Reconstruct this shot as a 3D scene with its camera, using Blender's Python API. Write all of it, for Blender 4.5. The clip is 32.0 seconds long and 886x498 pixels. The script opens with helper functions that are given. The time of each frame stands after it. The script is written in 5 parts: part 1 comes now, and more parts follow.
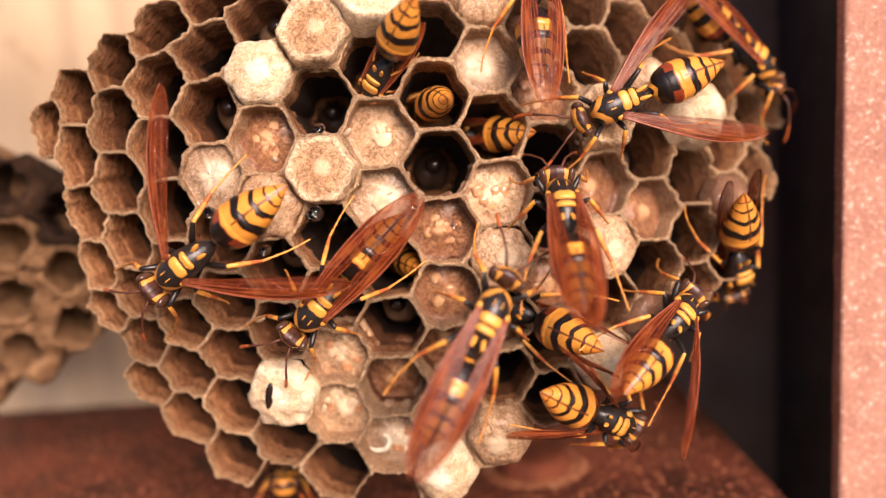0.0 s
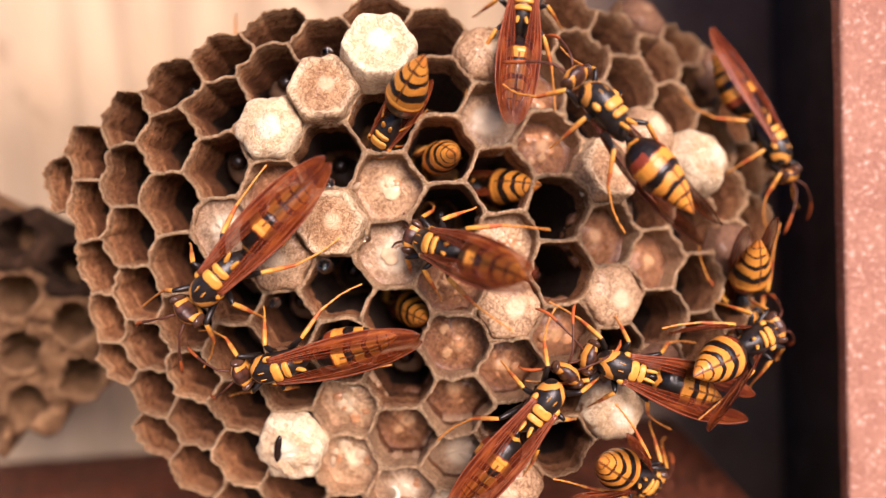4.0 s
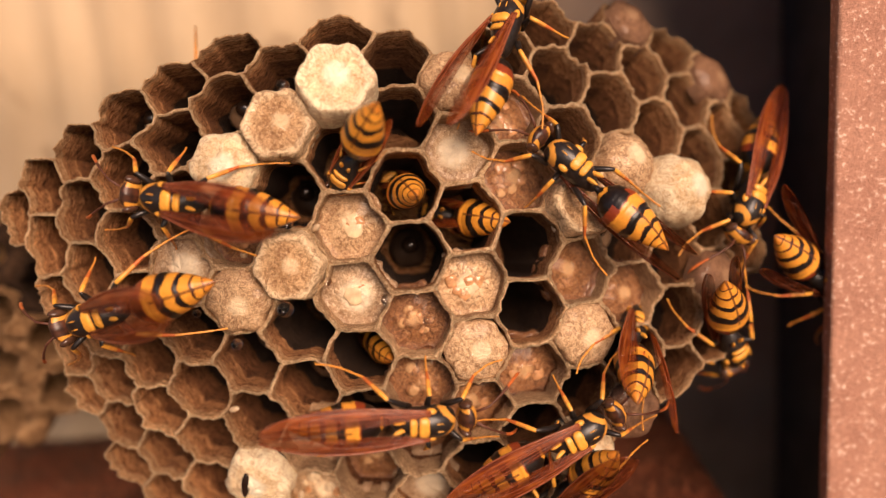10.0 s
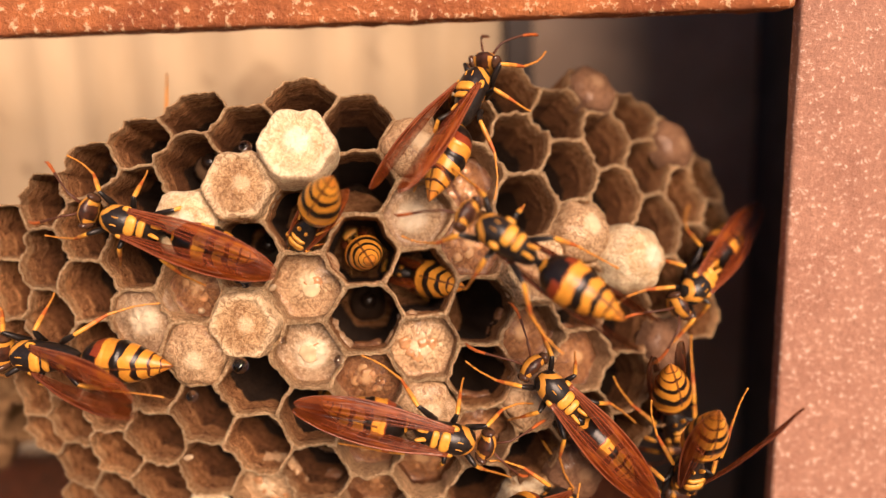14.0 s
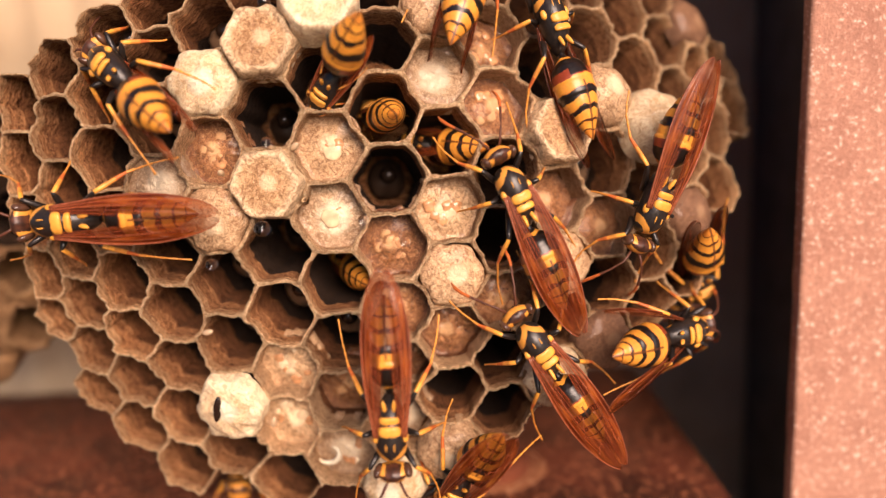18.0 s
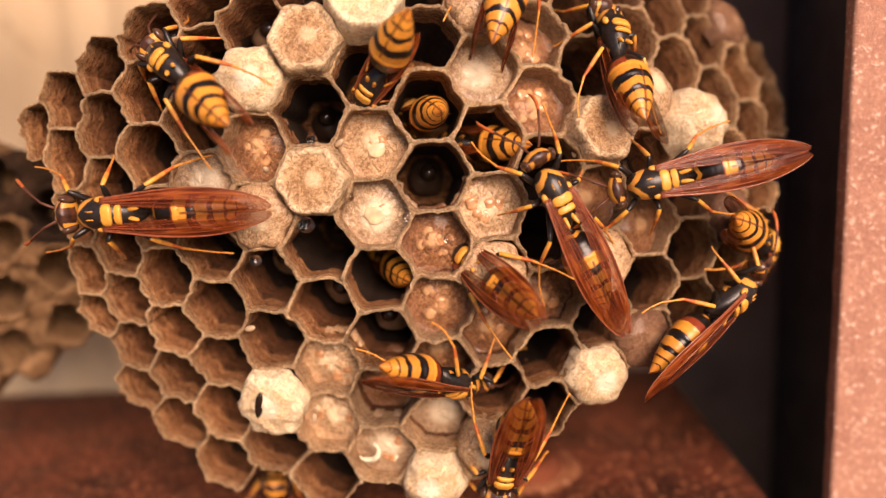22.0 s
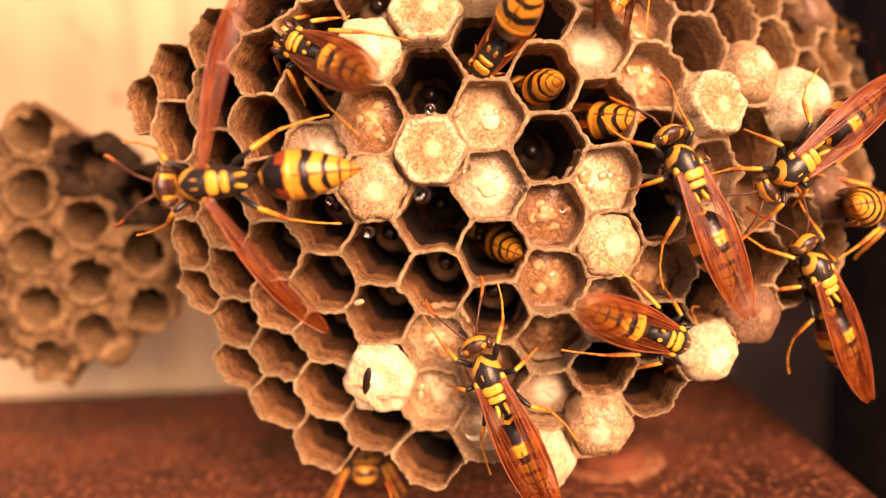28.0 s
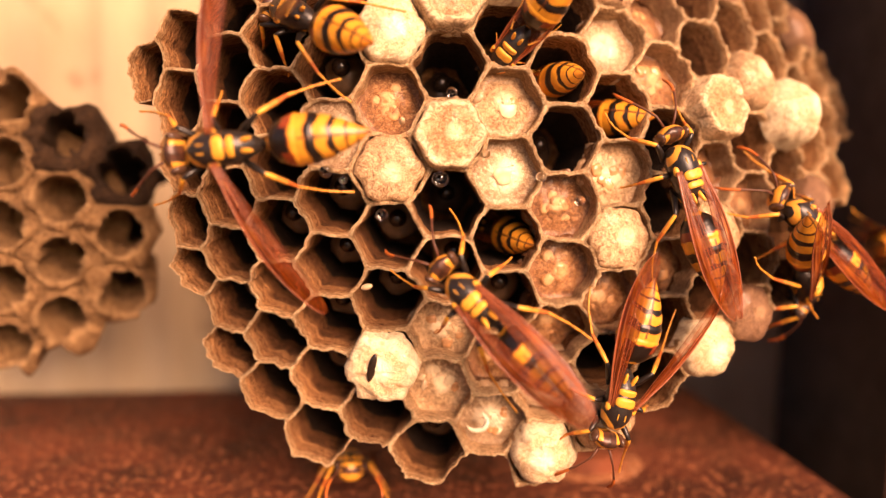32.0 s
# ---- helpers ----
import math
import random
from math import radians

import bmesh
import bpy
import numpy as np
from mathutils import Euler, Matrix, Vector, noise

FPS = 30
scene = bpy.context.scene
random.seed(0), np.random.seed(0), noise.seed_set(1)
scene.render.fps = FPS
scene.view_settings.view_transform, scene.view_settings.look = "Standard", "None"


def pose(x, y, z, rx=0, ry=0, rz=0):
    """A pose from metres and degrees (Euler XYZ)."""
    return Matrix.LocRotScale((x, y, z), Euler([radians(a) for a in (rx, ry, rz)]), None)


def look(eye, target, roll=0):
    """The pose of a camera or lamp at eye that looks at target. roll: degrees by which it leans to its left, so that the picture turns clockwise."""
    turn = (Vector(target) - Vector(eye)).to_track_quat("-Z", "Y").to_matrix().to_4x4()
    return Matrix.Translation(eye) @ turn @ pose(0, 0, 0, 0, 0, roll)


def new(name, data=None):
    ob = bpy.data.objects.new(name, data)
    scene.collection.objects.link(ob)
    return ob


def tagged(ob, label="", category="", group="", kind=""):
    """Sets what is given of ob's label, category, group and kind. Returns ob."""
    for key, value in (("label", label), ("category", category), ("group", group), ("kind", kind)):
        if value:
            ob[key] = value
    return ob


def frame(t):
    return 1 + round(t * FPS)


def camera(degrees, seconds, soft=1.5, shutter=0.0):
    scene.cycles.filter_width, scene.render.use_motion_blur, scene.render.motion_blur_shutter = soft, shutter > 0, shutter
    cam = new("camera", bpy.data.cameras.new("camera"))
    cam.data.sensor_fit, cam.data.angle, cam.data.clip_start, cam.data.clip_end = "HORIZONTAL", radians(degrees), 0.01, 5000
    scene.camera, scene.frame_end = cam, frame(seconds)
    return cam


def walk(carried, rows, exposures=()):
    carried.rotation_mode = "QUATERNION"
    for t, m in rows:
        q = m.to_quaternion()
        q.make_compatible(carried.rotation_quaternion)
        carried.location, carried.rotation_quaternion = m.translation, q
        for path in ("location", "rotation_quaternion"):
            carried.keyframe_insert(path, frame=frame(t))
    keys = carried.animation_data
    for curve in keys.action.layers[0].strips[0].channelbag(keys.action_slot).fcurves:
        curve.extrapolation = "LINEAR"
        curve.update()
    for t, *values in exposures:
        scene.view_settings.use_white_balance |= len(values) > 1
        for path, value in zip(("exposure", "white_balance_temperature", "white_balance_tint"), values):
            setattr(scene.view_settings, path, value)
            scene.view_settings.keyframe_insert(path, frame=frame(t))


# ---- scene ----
cam = camera(59.1, 32.0, 1.35)
cam.data.dof.use_dof, cam.data.dof.focus_distance, cam.data.dof.aperture_fstop = True, 0.079, 9.5
METRES, EYE, TILT, LEAN, TURN = 0.085, 0.06, 0.0, 0.0, 0.0
ROWS = [
    (0.0, 0.0, 0.0, 0.0, -0.5, -8.26, 3.47),
    (0.5, 0.0047, 0.0002, 0.0075, -0.92, -7.89, 3.96),
    (1.0, 0.0013, 0.0022, 0.0113, -1.27, -7.83, 4.12),
    (1.5, -0.0009, -0.0028, 0.0121, -1.36, -7.71, 4.01),
    (2.0, -0.004, -0.006, 0.0117, -1.17, -7.23, 4.12),
    (2.5, -0.0092, -0.0069, 0.0153, -0.95, -6.65, 4.12),
    (3.0, -0.0133, -0.0088, 0.0167, -0.79, -6.18, 4.01),
    (3.5, -0.0135, -0.008, 0.0158, -0.69, -5.77, 3.81),
    (5.5, -0.0095, -0.015, 0.0332, -1.38, -4.35, 4.12),
    (6.0, -0.0106, -0.0159, 0.0396, -1.8, -3.93, 3.99),
    (6.5, -0.0048, -0.0202, 0.0481, -2.03, -3.41, 3.83),
    (7.0, -0.005, -0.0209, 0.0436, -2.16, -2.6, 3.71),
    (7.5, -0.0014, -0.0212, 0.0442, -2.41, -2.12, 3.66),
    (8.0, 0.0014, -0.0044, 0.0425, -2.65, -3.96, 3.32),
    (8.5, 0.0234, 0.034, 0.0443, -2.2, -5.94, 3.61),
    (9.0, 0.0293, 0.0337, 0.0729, -1.51, -8.01, 3.7),
    (9.5, 0.0478, 0.0373, 0.1227, -0.24, -9.85, 3.83),
    (10.0, 0.0689, 0.0474, 0.1564, 0.93, -11.43, 4.22),
    (10.5, 0.0961, 0.05, 0.1776, 2.12, -12.59, 4.26),
    (11.0, 0.1089, 0.0505, 0.2068, 1.77, -14.07, 3.89),
    (11.5, 0.116, 0.0462, 0.2201, 1.46, -13.61, 3.13),
    (12.0, 0.1258, 0.0427, 0.2367, 1.2, -12.49, 2.4),
    (12.5, 0.1348, 0.0459, 0.2408, 0.88, -11.97, 2.02),
    (13.0, 0.1314, 0.0491, 0.2475, 0.65, -11.94, 1.85),
    (13.5, 0.1221, 0.0514, 0.2493, 0.9, -11.89, 1.75),
    (14.0, 0.1222, 0.0489, 0.2449, 1.08, -12.12, 1.9),
    (14.5, 0.1281, 0.045, 0.2362, 1.13, -12.39, 2.22),
    (15.0, 0.1233, 0.0366, 0.2043, 1.2, -13.96, 2.43),
    (15.5, 0.0882, 0.0297, 0.1328, 1.61, -14.56, 2.0),
    (17.5, 0.0564, 0.0281, 0.0657, -0.19, -11.65, 2.56),
    (18.0, 0.0602, 0.0262, 0.0635, -0.64, -11.28, 2.71),
    (18.5, 0.0577, 0.0325, 0.0574, -0.71, -10.92, 2.87),
    (19.0, 0.0572, 0.0297, 0.0569, -1.11, -10.85, 2.96),
    (19.5, 0.0604, 0.025, 0.0572, -1.85, -11.54, 2.73),
    (20.0, 0.0576, 0.0216, 0.0551, -2.12, -11.79, 2.66),
    (20.5, 0.0575, 0.0187, 0.0561, -1.93, -11.92, 2.65),
    (21.0, 0.0536, 0.0164, 0.0547, -1.4, -11.66, 2.75),
    (21.5, 0.0296, 0.0213, 0.0598, -0.67, -11.2, 2.61),
    (22.0, 0.0195, 0.0221, 0.0542, 0.09, -10.74, 2.59),
    (22.5, 0.0247, 0.0201, 0.0517, 0.43, -10.73, 2.92),
    (23.0, 0.0219, 0.0165, 0.0487, 0.29, -10.5, 3.23),
    (23.5, 0.0161, 0.0167, 0.0454, 0.21, -10.52, 3.54),
    (24.0, 0.0073, 0.0152, 0.0465, 0.18, -10.57, 3.55),
    (24.5, -0.0085, 0.0198, 0.0386, 0.44, -10.58, 3.67),
    (25.0, -0.0285, 0.0194, 0.0322, 0.65, -10.56, 3.77),
    (25.5, -0.0317, 0.0182, 0.0276, 0.65, -10.89, 3.78),
    (26.0, -0.0729, 0.0177, -0.0004, 0.74, -9.82, 3.9),
    (26.5, -0.1106, 0.0159, -0.0095, 0.8, -8.48, 3.58),
    (28.5, -0.1351, 0.014, -0.0166, -0.95, -8.29, 2.11),
    (29.0, -0.1342, 0.0115, -0.0227, -0.99, -8.12, 2.19),
    (29.5, -0.1362, 0.0123, -0.0248, -0.89, -7.84, 2.3),
    (30.0, -0.138, 0.0138, -0.0291, -0.74, -7.74, 2.38),
    (30.5, -0.1439, 0.0159, -0.0309, -0.83, -7.77, 2.3),
    (31.0, -0.1665, 0.0137, -0.0354, -2.39, -7.57, 1.76),
    (31.5, -0.212, 0.016, -0.0425, -4.66, -7.24, 0.5),
    (32.0, -0.2567, 0.0281, -0.0632, -6.82, -6.36, -0.82),
]
# stops, white balance and tint: the picture brightens towards the end
EXPOSURES = [(0, 0.66, 5450, 23), (1, 0.60, 5400, 23), (3.5, 0.55, 5250, 24), (6, 0.38, 4900, 25), (7.4, 0.10, 4900, 25), (8.2, -0.12, 5000, 25), (9, -0.12, 6000, 23), (10, 0.14, 6150, 22), (13, 0.21, 6200, 22),
             (18, 0.51, 5750, 21), (20, 0.50, 5750, 21), (22, 0.37, 5950, 23), (24, 0.61, 5850, 23), (25, 0.22, 7400, 36), (26, 0.72, 7600, 37), (29, 1.00, 7550, 37), (32, 1.01, 7550, 37)]
walk(cam, [(t, pose(0, 0, EYE, TILT, LEAN, TURN) @ pose(METRES * x, METRES * y, METRES * z, 90 + pitch, roll, yaw)) for t, x, y, z, yaw, pitch, roll in ROWS], EXPOSURES)

MM = 0.001


# ---- world, sun ----
world = bpy.data.worlds.new("sky")
scene.world = world
world.use_nodes = True
wn = world.node_tree.nodes
sky = wn.new("ShaderNodeTexSky")
sky.sky_type, sky.sun_disc = "NISHITA", False
sky.sun_elevation, sky.sun_rotation = radians(29), radians(159)
world.node_tree.links.new(sky.outputs[0], wn["Background"].inputs[0])
wn["Background"].inputs[1].default_value = 0.05
sun_data = bpy.data.lights.new("sun", "SUN")
sun_data.energy, sun_data.angle, sun_data.color = 5.0, radians(36), (1.0, 0.72, 0.47)
sun = new("sun", sun_data)
sun.matrix_world = look((0.32, -0.82, 0.48), (0, 0, 0))


# ---- materials ----
class Nodes:
    """A node material under construction."""

    def __init__(self, name, rough=0.6, metal=0.0, spec=0.4):
        self.mat = bpy.data.materials.new(name)
        self.mat.use_nodes = True
        self.tree = self.mat.node_tree
        self.bsdf = self.tree.nodes["Principled BSDF"]
        self.bsdf.inputs["Roughness"].default_value = rough
        self.bsdf.inputs["Metallic"].default_value = metal
        self.bsdf.inputs["Specular IOR Level"].default_value = spec
        self.coord = self.node("ShaderNodeTexCoord")

    def node(self, kind):
        return self.tree.nodes.new(kind)

    def link(self, a, b):
        self.tree.links.new(a, b)

    def space(self, scale, output="Object"):
        m = self.node("ShaderNodeMapping")
        m.inputs["Scale"].default_value = scale
        self.link(self.coord.outputs[output], m.inputs[0])
        return m.outputs[0]

    def noise(self, vector, scale, detail=4.0, rough=0.6, distort=0.0):
        n = self.node("ShaderNodeTexNoise")
        n.inputs["Scale"].default_value, n.inputs["Detail"].default_value = scale, detail
        n.inputs["Roughness"].default_value, n.inputs["Distortion"].default_value = rough, distort
        self.link(vector, n.inputs["Vector"])
        return n.outputs[0]

    def ramp(self, value, stops, mode="LINEAR"):
        r = self.node("ShaderNodeValToRGB")
        r.color_ramp.interpolation = mode
        while len(r.color_ramp.elements) < len(stops):
            r.color_ramp.elements.new(0.5)
        for e, (at, c) in zip(r.color_ramp.elements, stops):
            e.position, e.color = at, (*c, 1) if len(c) == 3 else c
        self.link(value, r.inputs[0])
        return r.outputs[0]

    def mix(self, factor, a, b, mode="MIX"):
        m = self.node("ShaderNodeMix")
        m.data_type, m.blend_type = "RGBA", mode
        for socket, v in ((m.inputs[0], factor), (m.inputs[6], a), (m.inputs[7], b)):
            if isinstance(v, (int, float)):
                socket.default_value = v
            elif isinstance(v, tuple):
                socket.default_value = (*v, 1)
            else:
                self.link(v, socket)
        return m.outputs[2]

    def math(self, op, a, b=0.0):
        m = self.node("ShaderNodeMath")
        m.operation = op
        for socket, v in ((m.inputs[0], a), (m.inputs[1], b)):
            if isinstance(v, (int, float)):
                socket.default_value = v
            else:
                self.link(v, socket)
        return m.outputs[0]

    def bump(self, height, strength, distance):
        b = self.node("ShaderNodeBump")
        b.inputs["Strength"].default_value, b.inputs["Distance"].default_value = strength, distance
        self.link(height, b.inputs["Height"])
        self.link(b.outputs[0], self.bsdf.inputs["Normal"])

    def color(self, c):
        if isinstance(c, tuple):
            self.bsdf.inputs["Base Color"].default_value = (*c, 1)
        else:
            self.link(c, self.bsdf.inputs["Base Color"])
        return self

    def random(self):
        return self.node("ShaderNodeObjectInfo").outputs["Random"]

    def roughness(self, value):
        self.link(value, self.bsdf.inputs["Roughness"])


def paper(name, dark, mid, light, fibre=1.0):
    """Chewed wood paper: fibre bands run round each cell, parallel to its mouth."""
    n = Nodes(name, 0.85, 0, 0.2)
    warp = n.noise(n.space((1, 1, 1)), 260, 2)
    v = n.node("ShaderNodeVectorMath")
    v.operation = "MULTIPLY_ADD"
    n.link(warp, v.inputs[0])
    v.inputs[1].default_value = (0.0010, 0.0010, 0.0011)
    n.link(n.coord.outputs["Object"], v.inputs[2])
    m = n.node("ShaderNodeMapping")
    m.inputs["Scale"].default_value = (0.09, 0.09, 1.0)
    n.link(v.outputs[0], m.inputs[0])
    bands = n.noise(m.outputs[0], 3300 * fibre, 6, 0.72)
    curl = n.noise(n.space((1, 1, 1.6)), 1500 * fibre, 5, 0.66, 2.6)
    fine = n.noise(n.space((0.5, 0.5, 1.4)), 4200, 3, 0.7, 0.8)
    blotch = n.noise(n.space((1, 1, 0.6)), 230, 4, 0.6)
    c = n.ramp(bands, [(0.40, dark), (0.5, mid), (0.60, light)])
    c = n.mix(0.36, c, n.ramp(curl, [(0.42, dark), (0.5, mid), (0.58, light)]))
    c = n.mix(0.42, c, n.ramp(fine, [(0.44, dark), (0.56, light)]))
    c = n.mix(0.55, c, n.ramp(blotch, [(0.33, (0.46, 0.38, 0.32)), (0.66, (1.3, 1.22, 1.12))]), "MULTIPLY")
    tone = n.ramp(n.random(), [(0.0, (0.80, 0.76, 0.72)), (1.0, (1.2, 1.15, 1.08))])
    n.color(n.mix(1.0, c, tone, "MULTIPLY"))
    n.bump(n.math("ADD", n.math("MULTIPLY", curl, 1.4), n.math("ADD", bands, n.math("MULTIPLY", fine, 0.4))), 1.0, 0.00055)
    return n.mat


def silk(name, edge, middle, grain, spot, spot_size=1.0, rim=None, rough=0.45):
    """Spun lid: matted strands and fine grains, a margin mostly darkened to paint the cell wall's shade, a pale spot
    where the grub lies close beneath, on some a smooth pale rim.
    """
    n = Nodes(name, rough, 0, 0.5)
    v = n.space((1, 1, 1))
    strands = n.noise(v, 900, 6, 0.66, 2.6)
    fine = n.noise(v, 2600, 4, 0.72, 1.2)
    blotch = n.noise(v, 420, 4, 0.65, 0.8)
    away = n.node("ShaderNodeVectorMath")
    away.operation = "LENGTH"
    n.link(n.space((1000, 1000, 0)), away.inputs[0])
    radius = n.math("ADD", away.outputs["Value"], n.math("MULTIPLY", n.math("SUBTRACT", blotch, 0.5), 2.6))
    c = n.ramp(n.math("MULTIPLY", radius, 0.25), [(0.30, middle), (0.88, edge)])
    c = n.mix(n.ramp(strands, [(0.38, (0.8,) * 3), (0.53, (0.0,) * 3)]), c, grain)
    c = n.mix(n.ramp(fine, [(0.40, (0.5,) * 3), (0.49, (0.0,) * 3)]), c, grain)
    c = n.mix(n.ramp(fine, [(0.52, (0.0,) * 3), (0.66, (0.55,) * 3)]), c, spot)
    c = n.mix(0.45, c, n.ramp(blotch, [(0.36, (0.62, 0.52, 0.42)), (0.60, (1.15, 1.12, 1.08))]), "MULTIPLY")
    shift = n.node("ShaderNodeVectorMath")
    shift.operation = "DISTANCE"
    n.link(n.space((1000, 1000, 0)), shift.inputs[0])
    shift.inputs[1].default_value = (0.35, -0.3, 0)
    near = n.math("ADD", shift.outputs["Value"], n.math("MULTIPLY", n.math("SUBTRACT", strands, 0.5), 1.6))
    c = n.mix(n.ramp(n.math("DIVIDE", near, 2 * spot_size), [(0.36, (0.8,) * 3), (0.62, (0, 0, 0))]), c, spot)
    if rim:
        ring = n.math("ADD", away.outputs["Value"], n.math("MULTIPLY", n.math("SUBTRACT", strands, 0.5), 0.9))
        c = n.mix(n.ramp(n.math("MULTIPLY", ring, 0.2), [(0.50, (0, 0, 0)), (0.60, (0.8,) * 3)]), c, n.mix(n.ramp(strands, [(0.42, (0.7,) * 3), (0.55, (0,) * 3)]), rim, grain))
    tone = n.ramp(n.random(), [(0.0, (0.86, 0.83, 0.80)), (1.0, (1.08, 1.08, 1.08))])
    n.color(n.mix(1.0, c, tone, "MULTIPLY"))
    n.bsdf.inputs["Coat Weight"].default_value, n.bsdf.inputs["Coat Roughness"].default_value = 0.22, 0.12
    n.bump(n.math("ADD", n.math("MULTIPLY", strands, 1.5), n.math("ADD", n.math("MULTIPLY", fine, 0.4), blotch)), 0.9, 0.00026)
    return n.mat


def rust(name, base, deep, pale, pale_at, scale=1.0, bump=0.0004, rough=0.75):
    n = Nodes(name, rough, 0, 0.35)
    v = n.space((1, 1, 1))
    big = n.noise(v, 55 * scale, 5, 0.6)
    small = n.noise(v, 420 * scale, 6, 0.7)
    pits = n.noise(v, 900 * scale, 3, 0.6, 0.6)
    c = n.ramp(big, [(0.3, deep), (0.62, base)])
    c = n.mix(0.5, c, n.ramp(small, [(0.3, (0.55, 0.5, 0.48)), (0.7, (1.35, 1.25, 1.2))]), "MULTIPLY")
    c = n.mix(n.ramp(small, [(pale_at, (0, 0, 0)), (pale_at + 0.05, (0.8, 0.8, 0.8))]), c, pale)
    n.color(c)
    n.bump(n.math("ADD", small, n.math("MULTIPLY", pits, 0.5)), 0.7, bump)
    n.roughness(n.ramp(big, [(0.3, (0.55,) * 3), (0.7, (0.85,) * 3)]))
    return n.mat


def plain(name, c, rough=0.4, spec=0.5, vary=0.25, scale=1500, bump=0.00004):
    n = Nodes(name, rough, 0, spec)
    f = n.noise(n.space((1, 1, 1)), scale, 4, 0.6)
    lo = tuple(x * (1 - vary) for x in c)
    hi = tuple(min(1.0, x * (1 + vary)) for x in c)
    n.color(n.ramp(f, [(0.3, lo), (0.7, hi)]))
    n.bump(f, 0.5, bump)
    return n.mat


PAPER = paper("nest_paper", (0.058, 0.018, 0.006), (0.285, 0.102, 0.036), (0.90, 0.50, 0.225))
# middle depths of a cell: its inner shade put into the colour
INNER_PAPER = paper("inner_shade_paper", (0.030, 0.009, 0.003), (0.130, 0.044, 0.015), (0.46, 0.22, 0.090))
# top of the walls: light through thin paper put into a paler colour
RIM = paper("lit_rim_paper", (0.20, 0.088, 0.035), (0.54, 0.29, 0.132), (0.97, 0.67, 0.37), 1.2)
# lips: light caught on thin edges, painted as paler paper
LIP = paper("nest_paper_lip", (0.44, 0.245, 0.118), (0.93, 0.67, 0.40), (1.0, 0.86, 0.57), 1.3)
LINING = paper("silk_lined_paper", (0.30, 0.155, 0.072), (0.62, 0.40, 0.215), (0.98, 0.76, 0.48), 1.2)
OLD_PAPER = paper("old_nest_paper", (0.10, 0.052, 0.023), (0.26, 0.150, 0.070), (0.46, 0.30, 0.155), 0.6)
OLD_LIP = paper("old_nest_lip", (0.14, 0.078, 0.036), (0.34, 0.210, 0.105), (0.56, 0.38, 0.205), 0.6)
# darker paper for the upper-right cells of the old comb
OLD_BLACK = paper("black_old_paper", (0.014, 0.008, 0.005), (0.045, 0.024, 0.013), (0.10, 0.058, 0.03), 0.6)
SILK_WHITE = silk("white_silk", (0.88, 0.66, 0.38), (0.95, 0.77, 0.47), (0.62, 0.40, 0.19), (1.0, 0.95, 0.72), 1.2, (1.0, 0.88, 0.60))
SILK_CREAM = silk("cream_silk", (0.72, 0.50, 0.27), (0.64, 0.39, 0.18), (0.25, 0.115, 0.038), (0.92, 0.70, 0.42), 0.8, (0.92, 0.72, 0.44))
SILK_TAN = silk("tan_silk", (0.60, 0.39, 0.21), (0.78, 0.55, 0.31), (0.24, 0.110, 0.040), (0.98, 0.80, 0.51), 1.0)
SILK_GREY = silk("grey_silk", (0.41, 0.265, 0.15), (0.75, 0.56, 0.35), (0.25, 0.135, 0.060), (1.0, 0.87, 0.62), 1.6)
SILK_BROWN = silk("brown_silk", (0.23, 0.098, 0.039), (0.48, 0.23, 0.092), (0.10, 0.033, 0.010), (0.80, 0.50, 0.24), 0.8, None, 0.3)
SILK_DULL = silk("dull_silk", (0.20, 0.100, 0.050), (0.30, 0.160, 0.082), (0.13, 0.057, 0.025), (0.42, 0.25, 0.13), 0.8, None, 0.7)
WET_LUMP = plain("wet_lump", (0.56, 0.29, 0.13), 0.14, 0.6, 0.45, 900, 0.0001)
LARVA = plain("larva_skin", (0.70, 0.52, 0.31), 0.3, 0.5, 0.3, 700, 0.0001)
GRUB = plain("grub_skin", (0.17, 0.105, 0.060), 0.3, 0.5, 0.4, 500, 0.0001)
# darker copy of GRUB with the deep cells' shade in its colour
GRUB_DARK = plain("shaded_grub_skin", (0.035, 0.020, 0.012), 0.35, 0.5, 0.4, 500, 0.0001)
LARVA_HEAD = plain("larva_head", (0.020, 0.012, 0.008), 0.15, 0.6, 0.4, 900)
EGG = plain("egg_white", (0.52, 0.38, 0.23), 0.3, 0.5, 0.1)
# cell bottoms: deep shade put into a near-black colour
DEEP_SHADE = paper("deep_shade_paper", (0.012, 0.007, 0.005), (0.034, 0.020, 0.012), (0.085, 0.05, 0.03))
STEEL = rust("red_oxide_post", (0.53, 0.285, 0.195), (0.43, 0.215, 0.145), (0.90, 0.70, 0.56), 0.58, 4.4)
STEEL_RUST = rust("rusty_beam", (0.58, 0.21, 0.07), (0.30, 0.085, 0.03), (0.90, 0.64, 0.38), 0.56, 2.2, 0.0009)
PLATE = rust("brown_plate", (0.130, 0.030, 0.009), (0.032, 0.008, 0.003), (0.52, 0.20, 0.085), 0.545, 2.2, 0.0008, 0.6)
RING = rust("ring_rust", (0.17, 0.046, 0.016), (0.075, 0.020, 0.008), (0.36, 0.14, 0.06), 0.62, 1.1, 0.0008, 0.6)
RING_PALE = rust("pale_ring", (0.36, 0.145, 0.06), (0.16, 0.045, 0.018), (0.62, 0.36, 0.2), 0.56, 1.8, 0.0008, 0.6)
DARK = plain("dark_panel", (0.058, 0.048, 0.043), 0.7, 0.3, 0.3, 200, 0.0002)
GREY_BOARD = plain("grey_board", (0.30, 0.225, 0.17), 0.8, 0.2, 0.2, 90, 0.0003)


